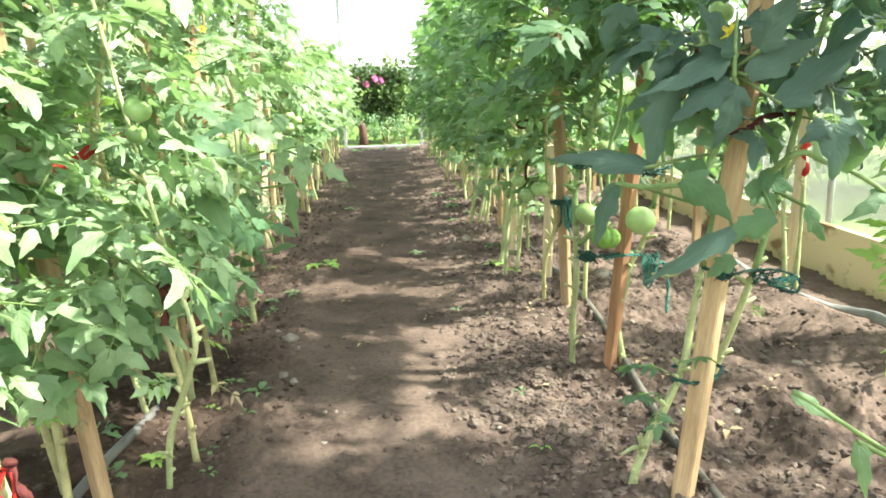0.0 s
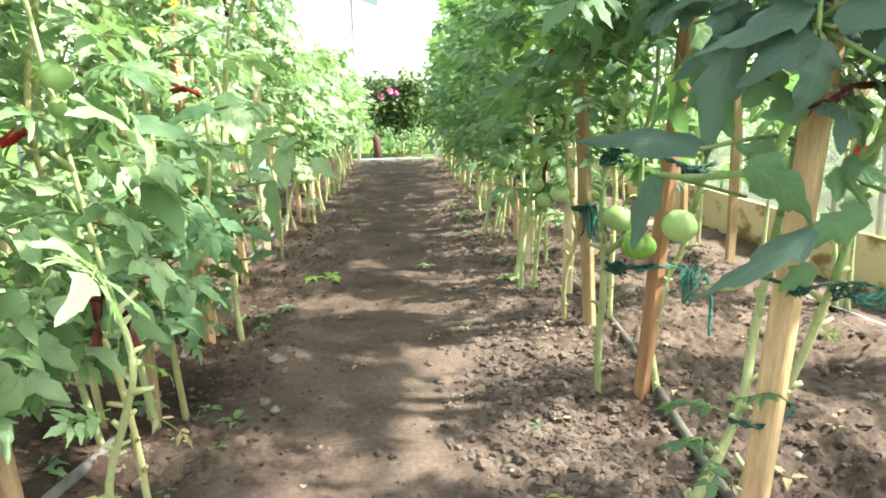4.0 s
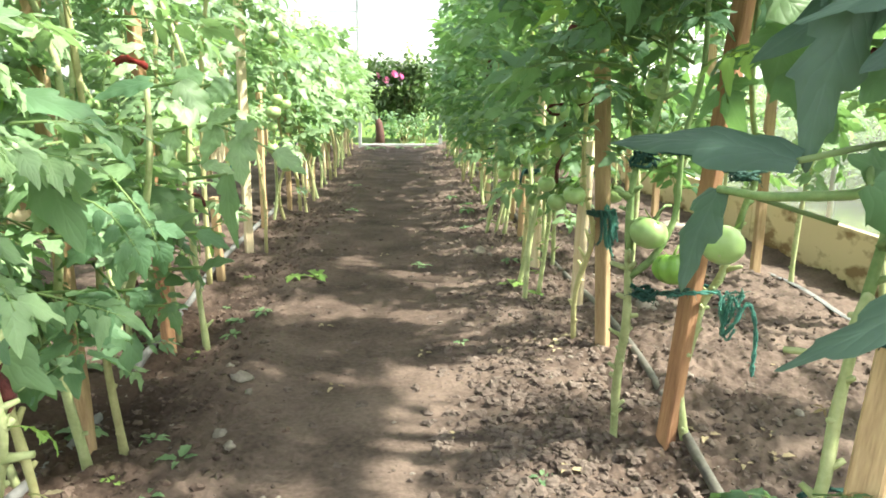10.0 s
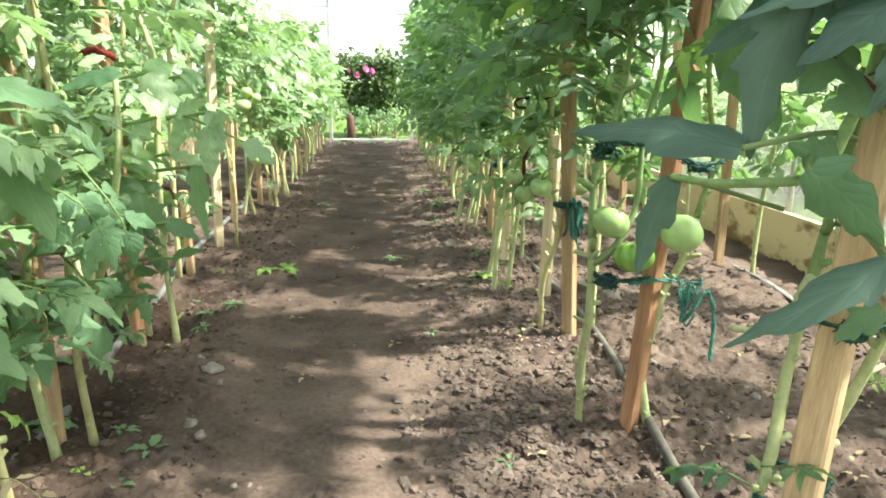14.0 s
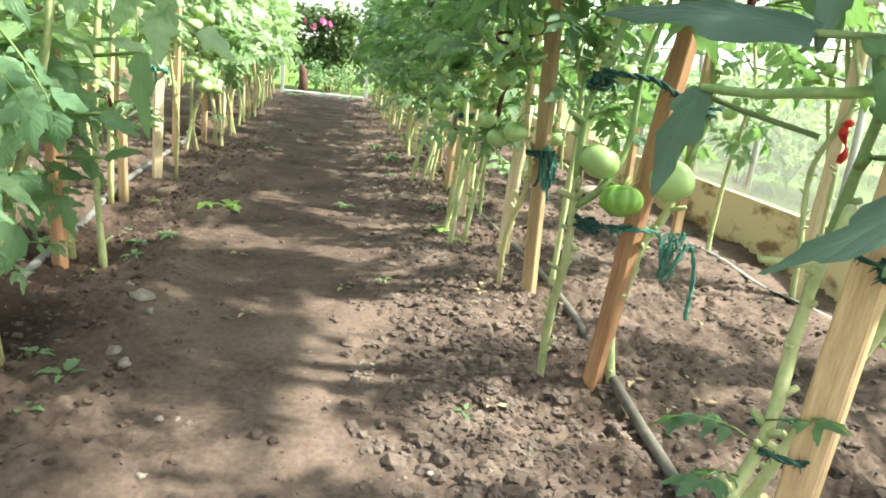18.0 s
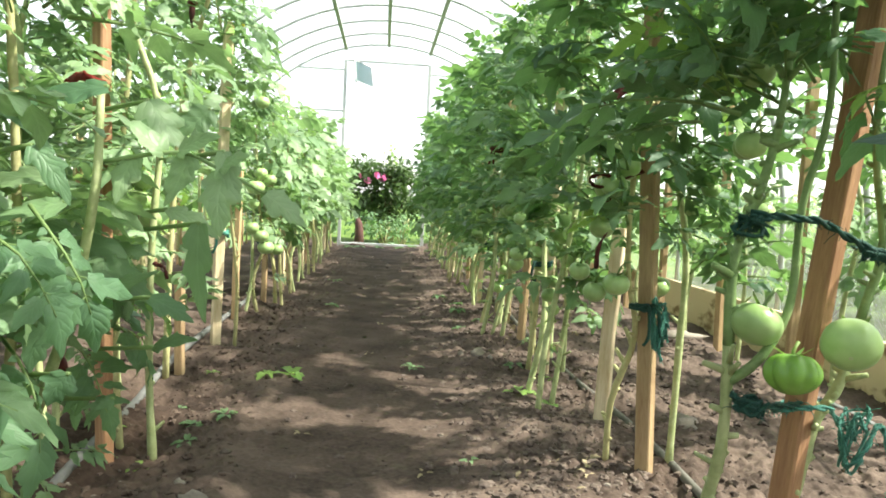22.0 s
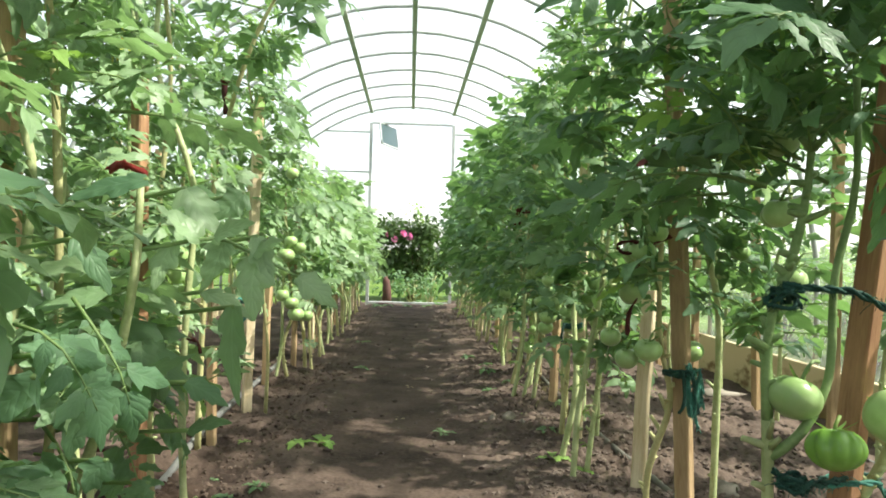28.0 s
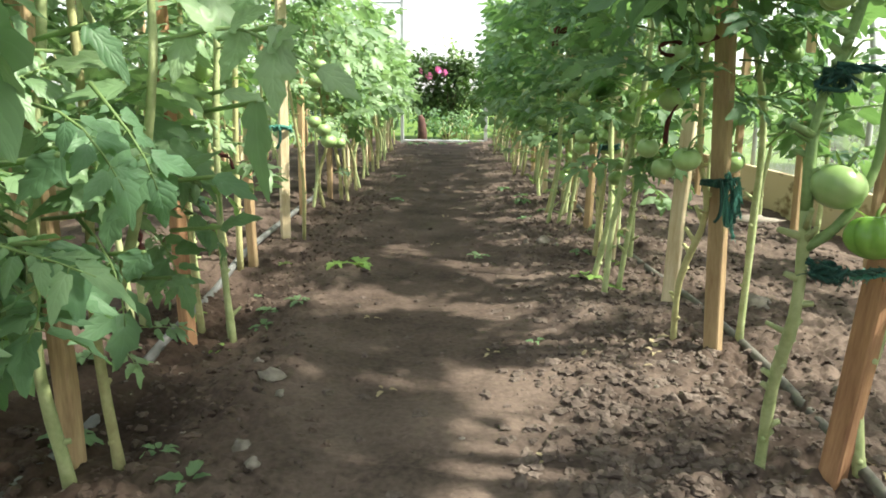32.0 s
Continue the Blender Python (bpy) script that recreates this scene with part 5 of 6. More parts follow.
LEFT_SPRAYS = (
    ((-0.071, 4.38, 0.68), (-0.126, 4.3, 0.443)),
    ((-0.177, 4.3, 0.665), (-0.282, 4.24, 0.41)),
    ((-0.19, 4.3, 0.908), (-0.289, 4.24, 0.699)),
    ((-0.114, 4.25, 0.801), (-0.255, 4.19, 0.759)),
    ((-0.09, 4.5, 0.682), (0.035, 4.45, 0.555)),
    ((-0.042, 4.6, 0.734), (-0.044, 4.55, 0.592)),
    ((-0.103, 4.4, 0.841), (-0.237, 4.32, 0.895)),
    ((0.03, 4.9, 0.76), (0.15, 4.85, 0.60)),
    ((-0.064, 4.7, 0.922), (-0.184, 4.6, 0.977)),
    ((-0.136, 4.35, 0.649), (-0.238, 4.25, 0.604)),
    ((-0.279, 4.3, 0.563), (-0.38, 4.25, 0.398)),
    ((-0.002, 4.8, 0.73), (0.165, 4.75, 0.664)),
    ((-0.094, 5.2, 1.11), (0.113, 5.1, 1.138)),
    ((-0.23, 5.0, 1.111), (-0.363, 4.9, 1.177)),
    ((-0.297, 4.5, 1.04), (-0.366, 4.4, 1.082)),
)
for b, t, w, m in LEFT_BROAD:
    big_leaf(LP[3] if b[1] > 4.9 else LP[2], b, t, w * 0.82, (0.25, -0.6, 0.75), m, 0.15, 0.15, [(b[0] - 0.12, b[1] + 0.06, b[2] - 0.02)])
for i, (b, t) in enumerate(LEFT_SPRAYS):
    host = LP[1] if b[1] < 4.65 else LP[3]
    # Near and high leaves get the sunlit copy, low ones a painted-dark shade copy.
    spray(host, b, t, LEAVES_SUNLIT[(i * 5) % 18] if b[1] < 4.45 or b[2] > 0.9 else LEAVES_DARK[(i * 3) % 10], (0.45, -0.45, 0.8))
for x, y, z, s, kd in ((-0.06, 7.37, 0.93, 0.8, 1), (-0.02, 7.40, 0.90, 0.8, 1), (-0.08, 7.35, 0.86, 0.95, 0), (-0.10, 7.42, 0.78, 0.7, 1)):
    fruit(LP[9], (x - LP[9].location.x, y - LP[9].location.y, z), s, kd)
for x, y, z, s, kd in ((-0.10, 7.40, 0.66, 0.85, 1), (-0.06, 7.42, 0.62, 0.85, 0), (-0.04, 7.46, 0.56, 0.9, 0), (0.01, 7.5, 0.55, 0.8, 1), (0.0, 7.0, 1.23, 0.75, 1)):
    fruit(LP[9], (x - LP[9].location.x, y - LP[9].location.y, z), s, kd)

# ties
def tangle(centre, spread, loops, radius, material, label, seed):
    """A loose tangle of frayed twine hanging from a knot."""
    rnd = random.Random(seed)
    ob = root("twine_tangle", centre, label, "plant tie", "plant ties")
    for q in range(loops):
        line = [Vector((0, 0, 0))]
        a = rnd.uniform(0, 6.28)
        for k in range(1, 6):
            a += rnd.uniform(0.6, 1.8)
            line.append(Vector((spread[0] * math.cos(a) * rnd.uniform(0.4, 1), spread[1] * math.sin(a) * rnd.uniform(0.4, 1), spread[2] * rnd.uniform(-1, 0.35))))
        part("twine_loop", mesh_of("twine_loop", *tube_data(smooth_path(line, 5), radius * rnd.uniform(0.6, 1.1), 5, 0.6), material), ob)
        fray(smooth_path(line, 3), radius * 3.5, material, ob, seed * 10 + q)
    return ob


tangle((1.46, 4.31, 0.57), (0.035, 0.018, 0.025), 4, 0.0022, M_TWINE_DARK, "tangle of dark green twine on a stake", 1)
tangle((1.50, 4.30, 0.555), (0.045, 0.02, 0.03), 4, 0.0022, M_TWINE, "tangle of blue-green twine on a stake", 2)
tangle((1.47, 5.09, 0.41), (0.035, 0.03, 0.10), 6, 0.0035, M_TWINE, "frayed blue-green twine hanging from a stem", 3)
tangle((1.345, 5.77, 0.50), (0.028, 0.03, 0.11), 8, 0.003, M_TWINE, "frayed blue-green twine hanging on a stake", 4)
tangle((1.20, 5.03, 0.79), (0.04, 0.03, 0.03), 5, 0.004, M_TWINE_DARK, "knot of dark green twine on a stem", 5)
tangle((1.43, 5.02, 0.745), (0.045, 0.02, 0.02), 5, 0.004, M_TWINE_DARK, "knot of dark green twine on a stem", 8)
tangle((1.22, 5.02, 0.46), (0.04, 0.03, 0.025), 5, 0.004, M_TWINE_DARK, "knot of dark green twine on a stem", 6)
tangle((1.335, 4.26, 0.60), (0.026, 0.015, 0.022), 4, 0.0032, M_TWINE_DARK, "knot of dark green twine round a stake", 7)
rope("twine_tie", [(1.43, 5.10, 0.43), (1.35, 5.06, 0.44), (1.30, 5.08, 0.43), (1.36, 5.16, 0.42), (1.45, 5.19, 0.42), (1.47, 5.15, 0.40), (1.46, 5.10, 0.36), (1.44, 5.06, 0.33), (1.46, 5.04, 0.37), (1.50, 5.06, 0.41), (1.52, 5.05, 0.34), (1.51, 5.03, 0.22)], 0.0055, M_TWINE, "frayed blue-green twine tying a stem to a stake")
rope("twine_tie", [(1.195, 5.03, 0.80), (1.26, 5.01, 0.795), (1.31, 5.0, 0.79), (1.38, 5.01, 0.76), (1.45, 5.03, 0.74), (1.54, 5.10, 0.745)], 0.007, M_TWINE_DARK, "thick dark green twine stretched between stems")
rope("twine_tie", [(1.19, 5.04, 0.47), (1.22, 5.01, 0.455), (1.30, 5.04, 0.45), (1.36, 5.09, 0.44)], 0.006, M_TWINE_DARK, "dark green twine wound round a stem and stake")
loop_tie((1.32, 5.82, 0.51), 0.042, 0.045, 0.006, M_TWINE_DARK, "dark green twine knotted round a stake", 0.14, 3)
rope("twine_tie", [(1.335, 5.80, 0.52), (1.35, 5.76, 0.47), (1.345, 5.76, 0.40), (1.355, 5.76, 0.36)], 0.0045, M_TWINE, "hanging end of blue-green twine on a stake")
ribbon([(1.30, 5.80, 1.16), (1.22, 5.76, 1.15), (1.16, 5.74, 1.10), (1.10, 5.73, 1.06)], 0.03, M_MAROON, "dark maroon cloth strip knotted round a stake")
ribbon([(1.27, 5.79, 0.90), (1.20, 5.76, 0.875), (1.15, 5.75, 0.885), (1.11, 5.75, 0.875), (1.12, 5.75, 0.855), (1.16, 5.76, 0.85)], 0.012, M_MAROON, "looped dark maroon cord on a stake")
ribbon([(1.17, 5.77, 0.82), (1.175, 5.77, 0.74), (1.155, 5.78, 0.68), (1.155, 5.79, 0.62)], 0.014, M_MAROON, "hanging end of a dark maroon cord")
rope("twine_tie", [(1.22, 4.28, 0.32), (1.27, 4.26, 0.312), (1.33, 4.28, 0.312), (1.38, 4.34, 0.315), (1.32, 4.39, 0.31), (1.25, 4.36, 0.315)], 0.005, M_TWINE_DARK, "thin dark string round a stake and a stem")
rope("twine_tie", [(1.28, 4.27, 0.605), (1.34, 4.25, 0.59), (1.40, 4.29, 0.585), (1.45, 4.31, 0.58), (1.50, 4.31, 0.575), (1.55, 4.31, 0.55), (1.54, 4.30, 0.52), (1.49, 4.30, 0.535), (1.46, 4.31, 0.56)], 0.0034, M_TWINE_DARK, "bundle of blue-green twine tied round a stake")
rope("cord_tie", [(1.22, 4.27, 0.985), (1.31, 4.26, 0.93), (1.36, 4.25, 0.93), (1.41, 4.27, 0.955), (1.54, 4.34, 0.955)], 0.007, M_MAROON, "dark maroon cord stretched round a stake")
ribbon([(2.56, 5.97, 0.71), (2.54, 5.96, 0.67), (2.56, 5.95, 0.61), (2.55, 5.96, 0.56)], 0.032, M_RED, "bright red cloth strip hanging on a pale stake")
ribbon([(2.60, 4.90, 0.96), (2.66, 4.89, 0.955), (2.72, 4.90, 0.945)], 0.045, M_RED, "bright red cloth knotted round a stake")
ribbon([(-0.13, 5.40, 1.004), (-0.09, 5.35, 1.010), (-0.06, 5.33, 1.006), (-0.03, 5.35, 0.990)], 0.019, M_DULL_RED, "dull red cloth strip tied across tomato stems", flat=True)
ribbon([(-0.19, 5.52, 0.44), (-0.17, 5.48, 0.40), (-0.17, 5.48, 0.36)], 0.022, M_MAROON, "dark red cloth scrap on a stem")
ribbon([(-0.47, 4.66, 0.87), (-0.40, 4.64, 0.855), (-0.31, 4.64, 0.87), (-0.24, 4.66, 0.91), (-0.14, 4.68, 0.95)], 0.03, M_RED, "narrow red cloth strip between stems", flat=True)
ribbon([(0.03, 4.43, 0.56), (0.04, 4.41, 0.53), (0.05, 4.40, 0.49), (0.055, 4.40, 0.47)], 0.024, M_MAROON, "dark red cloth strip hanging on a stem")
ribbon([(-0.03, 4.44, 0.58), (-0.02, 4.41, 0.54), (-0.025, 4.40, 0.49)], 0.024, M_MAROON, "dark red cloth strip hanging on a stem")
ribbon([(-0.285, 3.96, 0.435), (-0.252, 3.94, 0.397), (-0.234, 3.932, 0.378), (-0.205, 3.935, 0.377), (-0.189, 3.95, 0.388)], 0.009, M_MAROON, "dark red cloth strip pulled round a leaning stem")
ribbon([(-0.189, 3.945, 0.388), (-0.181, 3.94, 0.352), (-0.168, 3.94, 0.322), (-0.155, 3.95, 0.275)], 0.02, M_MAROON, "dark red cloth end hanging from a knot on a stem")
ribbon([(-0.196, 3.94, 0.380), (-0.213, 3.935, 0.335), (-0.199, 3.93, 0.312), (-0.182, 3.935, 0.330), (-0.187, 3.945, 0.37)], 0.01, M_RED, "looped red cloth end on a leaning stem")
ribbon([(-0.12, 5.97, 0.56), (-0.09, 5.95, 0.555), (-0.08, 5.95, 0.52)], 0.014, M_MAROON, "dark red cloth strip round a stem")
ribbon([(1.66, 5.30, 1.20), (1.69, 5.29, 1.16), (1.68, 5.30, 1.05), (1.65, 5.30, 0.96)], 0.022, M_MAROON, "dark red cloth strip hanging between stems")
ribbon([(-0.28, 6.9, 1.55), (-0.27, 6.86, 1.47), (-0.26, 6.86, 1.40)], 0.03, M_MAROON, "dark red cloth strip high on a stem")
for i, (x, y, z) in enumerate(((1.28, 7.0, 0.52), (1.28, 7.74, 0.55), (1.27, 8.5, 0.5), (1.28, 7.3, 1.0), (1.2, 8.0, 1.1), (1.25, 9.2, 0.9))):
    loop_tie((x, y, z), 0.04, 0.04, 0.007, M_TWINE_DARK if z < 0.8 else M_MAROON, "dark tie holding a stem to its stake", 0.1, 20 + i)
for i, (x, y, z) in enumerate(((-0.29, 7.54, 0.56), (-0.29, 9.04, 0.5), (-0.28, 9.8, 0.5))):
    loop_tie((x, y, z), 0.045, 0.04, 0.008, M_TWINE, "blue-green twine round a stake", 0.1, 40 + i)


# ---- hoses ----
def hose(points, radius, material, label):
    pts = smooth_path([(x, y, soil_height(x, y) + radius * 0.35 + dz) for x, y, dz in points], 8)
    return tagged(new("garden_hose", mesh_of("garden_hose", *tube_data(pts, radius, 9), material)), label, "hose")


hose([(1.36, 3.6, 0), (1.34, 4.3, 0), (1.36, 4.8, 0), (1.41, 5.26, 0), (1.46, 5.75, 0), (1.47, 6.3, 0), (1.43, 7.0, 0), (1.42, 8.0, 0), (1.44, 9.5, 0), (1.43, 11.5, 0)], 0.0135, M_HOSE, "dusty black rubber watering hose lying along the stakes")
hose([(-0.33, 3.8, 0), (-0.34, 4.5, 0), (-0.31, 5.0, 0), (-0.30, 5.4, 0), (-0.32, 5.95, 0), (-0.35, 6.5, 0), (-0.38, 7.2, 0), (-0.4, 9.0, 0)], 0.0155, M_TAPE, "dusty grey drip hose lying behind the stems")
def flat_tape(points, width, material, label):
    """Flat drip tape along points (x, y, lift, lean in degrees), hollow-sided, turning on its edge where it leans."""
    pts = smooth_path([(x, y, soil_height(x, y) + 0.006 + dz + 0.5 * width * abs(math.sin(math.radians(lean)))) for x, y, dz, lean in points], 8)
    leans = smooth_path([(lean, 0, 0) for x, y, dz, lean in points], 8)
    verts, faces, n = [], [], 8
    for i, p in enumerate(pts):
        d = (pts[min(i + 1, len(pts) - 1)] - pts[max(i - 1, 0)]).normalized()
        side = d.cross(Vector((0, 0, 1))).normalized()
        a = math.radians(leans[i].x)
        u = side * math.cos(a) + Vector((0, 0, 1)) * math.sin(a)
        v = d.cross(u).normalized()
        w = width * (0.5 + 0.03 * math.sin(i * 0.9))
        verts += [p + u * w * math.cos(2 * math.pi * k / n) + v * 0.0035 * math.sin(2 * math.pi * k / n) for k in range(n)]
    for i in range(len(pts) - 1):
        for k in range(n):
            a, b = n * i + k, n * i + (k + 1) % n
            faces.append((a, b, b + n, a + n))
    faces += [tuple(range(n - 1, -1, -1)), tuple(n * (len(pts) - 1) + k for k in range(n))]
    return tagged(new("drip_tape", mesh_of("drip_tape", verts, faces, material)), label, "drip tape")


flat_tape([(2.70, 9.5, 0, 0), (2.66, 7.6, 0, 0), (2.60, 6.75, 0.01, 5), (2.515, 6.2, 0.015, 10), (2.52, 5.95, 0.015, 10), (2.60, 5.78, 0.015, 0), (2.61, 5.68, 0.02, -30), (2.565, 5.50, 0.025, -52), (2.51, 5.29, 0.025, -60), (2.455, 5.06, 0.02, -56), (2.435, 4.93, 0.01, -45), (2.47, 4.80, 0, -25), (2.62, 4.5, 0, -5), (2.70, 4.0, 0, 0)], 0.042, M_HOSE_GREY, "flat grey plastic drip tape twisted on edge beside the wall")


# ---- clods, stones and litter ----
ICO_P = (1 + math.sqrt(5)) / 2
ICO_V = [(-1, ICO_P, 0), (1, ICO_P, 0), (-1, -ICO_P, 0), (1, -ICO_P, 0), (0, -1, ICO_P), (0, 1, ICO_P), (0, -1, -ICO_P), (0, 1, -ICO_P), (ICO_P, 0, -1), (ICO_P, 0, 1), (-ICO_P, 0, -1), (-ICO_P, 0, 1)]
ICO_F = [(0, 11, 5), (0, 5, 1), (0, 1, 7), (0, 7, 10), (0, 10, 11), (1, 5, 9), (5, 11, 4), (11, 10, 2), (10, 7, 6), (7, 1, 8), (3, 9, 4), (3, 4, 2), (3, 2, 6), (3, 6, 8), (3, 8, 9), (4, 9, 5), (2, 4, 11), (6, 2, 10), (8, 6, 7), (9, 8, 1)]


def lump_data(c, r, rnd, finer=False):
    """A crumbly lump: an icosahedron, split once where it is large, pushed about."""
    base = [Vector(v).normalized() for v in ICO_V]
    faces = list(ICO_F)
    if finer:
        cache, out = {}, []
        def mid(i, j):
            key = (min(i, j), max(i, j))
            if key not in cache:
                base.append(((base[i] + base[j]) / 2).normalized())
                cache[key] = len(base) - 1
            return cache[key]
        for a, b, d in faces:
            e, f, g = mid(a, b), mid(b, d), mid(d, a)
            out += [(a, e, g), (b, f, e), (d, g, f), (e, f, g)]
        faces = out
    sx, sy, sz = rnd.uniform(0.7, 1.35), rnd.uniform(0.7, 1.35), rnd.uniform(0.5, 0.85)
    off = Vector((rnd.uniform(0, 99), rnd.uniform(0, 99), rnd.uniform(0, 99)))
    verts = []
    for v in base:
        k = r * (1 + 0.6 * noise.noise(v * 1.7 + off) + rnd.uniform(-0.2, 0.2))
        verts.append(Vector((c[0] + v.x * k * sx, c[1] + v.y * k * sy, c[2] + v.z * k * sz)))
    return verts, faces


def clods(name, count, zone, seed, label, most=0.016, material=M_CLOD):
    rnd = random.Random(seed)
    verts, faces = [], []
    for _ in range(count):
        x, y = zone(rnd)
        r = 0.0035 + most * rnd.random() ** 3.2
        v, f = lump_data((x, y, soil_height(x, y) - r * 0.05), r, rnd, r > 0.0125)
        o = len(verts)
        verts += v
        faces += [tuple(i + o for i in t) for t in f]
    ob = new(name, mesh_of(name, verts, faces, material, False))
    return tagged(ob, label, "soil clods", kind="stuff")


def zone_right(rnd):
    return rnd.gauss(1.22, 0.22), 4.0 + 5.5 * rnd.random() ** 1.5


def zone_patch(rnd):
    return rnd.gauss(0.98, 0.11), rnd.gauss(5.05, 0.38)


def zone_bed(rnd):
    return rnd.uniform(1.5, 2.6), 4.0 + 5 * rnd.random() ** 1.4


def zone_left(rnd):
    return rnd.gauss(-0.18, 0.2), 4.2 + 5 * rnd.random() ** 1.4


def zone_path(rnd):
    return rnd.uniform(0.0, 1.1), 4.4 + 9 * rnd.random() ** 1.6


clods("clods_right_bank", 7000, zone_right, 1, "crumbly dry clods of dug earth", 0.015)
clods("clods_patch", 1500, zone_patch, 2, "heap of loose dry crumbs of earth", 0.019)
clods("clods_bed", 3400, zone_bed, 3, "crumbly dry clods of dug earth", 0.014)
clods("clods_left_bank", 3200, zone_left, 4, "crumbly dug clods dark with moisture and painted-in shade", 0.013, M_CLOD_DAMP_SHADE)
clods("crumbs_path", 700, zone_path, 5, "small crumbs of earth on the trodden path")


clods("pale_chips", 150, zone_right, 6, "pale bits of stone and root on the dug earth", 0.006, M_STONE)
clods("pale_chips_bed", 110, zone_bed, 7, "pale bits of stone and root on the dug earth", 0.007, M_STONE)
clods("pale_chips_path", 70, zone_left, 8, "pale bits of stone on the dark earth", 0.006, M_STONE)


def rock(place, r, seed, label="small pale dusty stone on the soil"):
    rnd = random.Random(seed)
    x, y = place
    v, f = lump_data((0, 0, 0), r, rnd, True)
    ob = tagged(new("stone", mesh_of("stone", v, f, M_STONE)), label, "stone", "stones")
    ob.location = (x, y, soil_height(x, y) + r * 0.2)
    return ob


for i, (x, y, r) in enumerate(((0.11, 5.27, 0.024), (0.16, 5.17, 0.015), (0.09, 5.62, 0.026), (0.13, 5.55, 0.013), (0.02, 5.75, 0.014), (1.056, 7.37, 0.034), (1.10, 7.25, 0.022), (0.98, 7.45, 0.02), (0.29, 4.95, 0.008), (0.60, 5.35, 0.007), (0.30, 4.75, 0.009), (0.86, 4.75, 0.011), (1.55, 5.5, 0.018), (1.75, 5.2, 0.015), (2.0, 5.0, 0.02), (1.62, 4.7, 0.016))):
    rock((x, y), r, 60 + i)
slab = rock((2.45, 8.1), 0.085, 99, "pale grey lump of stone by the wall bed")
slab.scale = (1.7, 0.9, 0.75)
rock((1.66, 6.25), 0.05, 98, "pale grey lump of stone in the dug bed")


def sprig(place, size, seed, material, label, leaves=7, category="weed"):
    """A low sprig of leaves on the soil."""
    rnd = random.Random(seed)
    x, y = place
    ob = root("weed", (x, y, soil_height(x, y)), label, category, "weeds and litter")
    for k in range(leaves):
        a = 6.28 * k / leaves + rnd.uniform(-0.4, 0.4)
        d = Vector((math.cos(a), math.sin(a), rnd.uniform(0.15, 0.7)))
        ln = size * rnd.uniform(0.6, 1.1)
        v, f = leaflet(d * 0.01, d, Vector((0, 0, 1)), ln, ln * 0.24, 0.2, rnd.uniform(0.3, 0.8), 6, 0.1)
        part("leaf", mesh_of("weed_leaf", v, f, material), ob)
    return ob


for i, (x, y, s, m, n) in enumerate(((0.07, 6.92, 0.09, M_LEAF_YOUNG, 8), (0.17, 7.0, 0.10, M_LEAF_YOUNG, 8), (0.72, 7.25, 0.06, M_LEAF, 6), (0.96, 4.58, 0.035, M_LEAF_YOUNG, 6), (0.05, 5.1, 0.06, M_LEAF, 4), (-0.02, 4.6, 0.035, M_LEAF, 5), (-0.05, 4.75, 0.035, M_LEAF, 4), (0.28, 4.42, 0.04, M_LEAF_YOUNG, 4), (0.98, 5.0, 0.045, M_LEAF, 4), (-0.08, 6.3, 0.06, M_LEAF, 8), (0.02, 6.35, 0.05, M_LEAF, 7), (-0.14, 5.95, 0.06, M_LEAF_YOUNG, 6), (-0.3, 4.62, 0.07, M_LEAF, 6), (0.85, 6.0, 0.04, M_LEAF, 6), (1.05, 8.2, 0.08, M_LEAF, 8), (1.1, 8.8, 0.09, M_LEAF, 8), (1.02, 9.6, 0.08, M_LEAF, 8), (1.15, 6.75, 0.10, M_LEAF_YOUNG, 4), (0.2, 9.0, 0.06, M_LEAF, 6), (0.12, 10.4, 0.07, M_LEAF, 7))):
    sprig((x, y), s, 70 + i, m, "small green weed or fallen sprig on the earth", n)
for i, (x, y, sz, n) in enumerate(((-0.20, 4.72, 0.09, 8), (-0.08, 5.28, 0.07, 7), (-0.30, 5.32, 0.10, 9), (-0.10, 5.05, 0.06, 6), (-0.42, 4.85, 0.11, 9), (-0.06, 6.12, 0.07, 8), (-0.35, 6.2, 0.1, 8), (-0.45, 5.7, 0.11, 9), (-0.2, 6.55, 0.07, 7), (-0.18, 7.0, 0.06, 6), (0.02, 4.95, 0.06, 4), (1.2, 7.15, 0.09, 7), (1.16, 7.6, 0.1, 8), (1.2, 8.4, 0.09, 8), (1.12, 9.1, 0.1, 8), (1.25, 6.6, 0.08, 6))):
    sprig((x, y), sz * 0.68, 180 + i, M_LEAF if i % 3 else M_LEAF_YOUNG, "low green shoot at the foot of a tomato stem", n)
for i, (x, y) in enumerate(((0.78, 5.25), (0.7, 5.9), (0.40, 5.6), (1.12, 5.75), (1.0, 5.9), (1.18, 5.82), (1.85, 4.9), (1.75, 4.75), (1.5, 5.0), (0.3, 6.2), (0.5, 7.5), (0.55, 8.4), (2.1, 5.2), (1.9, 5.6), (1.62, 5.12))):
    sprig((x, y), 0.03, 110 + i, M_DRY, "dry curled leaf scrap on the earth", 3, "dry leaf")


for i, (x, y, s) in enumerate(((1.46, 5.14, 0.06), (1.60, 5.02, 0.05), (1.22, 5.95, 0.07), (1.12, 6.0, 0.05), (1.05, 5.02, 0.04), (1.55, 4.62, 0.05))):
    sprig((x, y), s, 300 + i, M_DRY, "pale dry curled leaf lying on the earth", 3, "dry leaf")


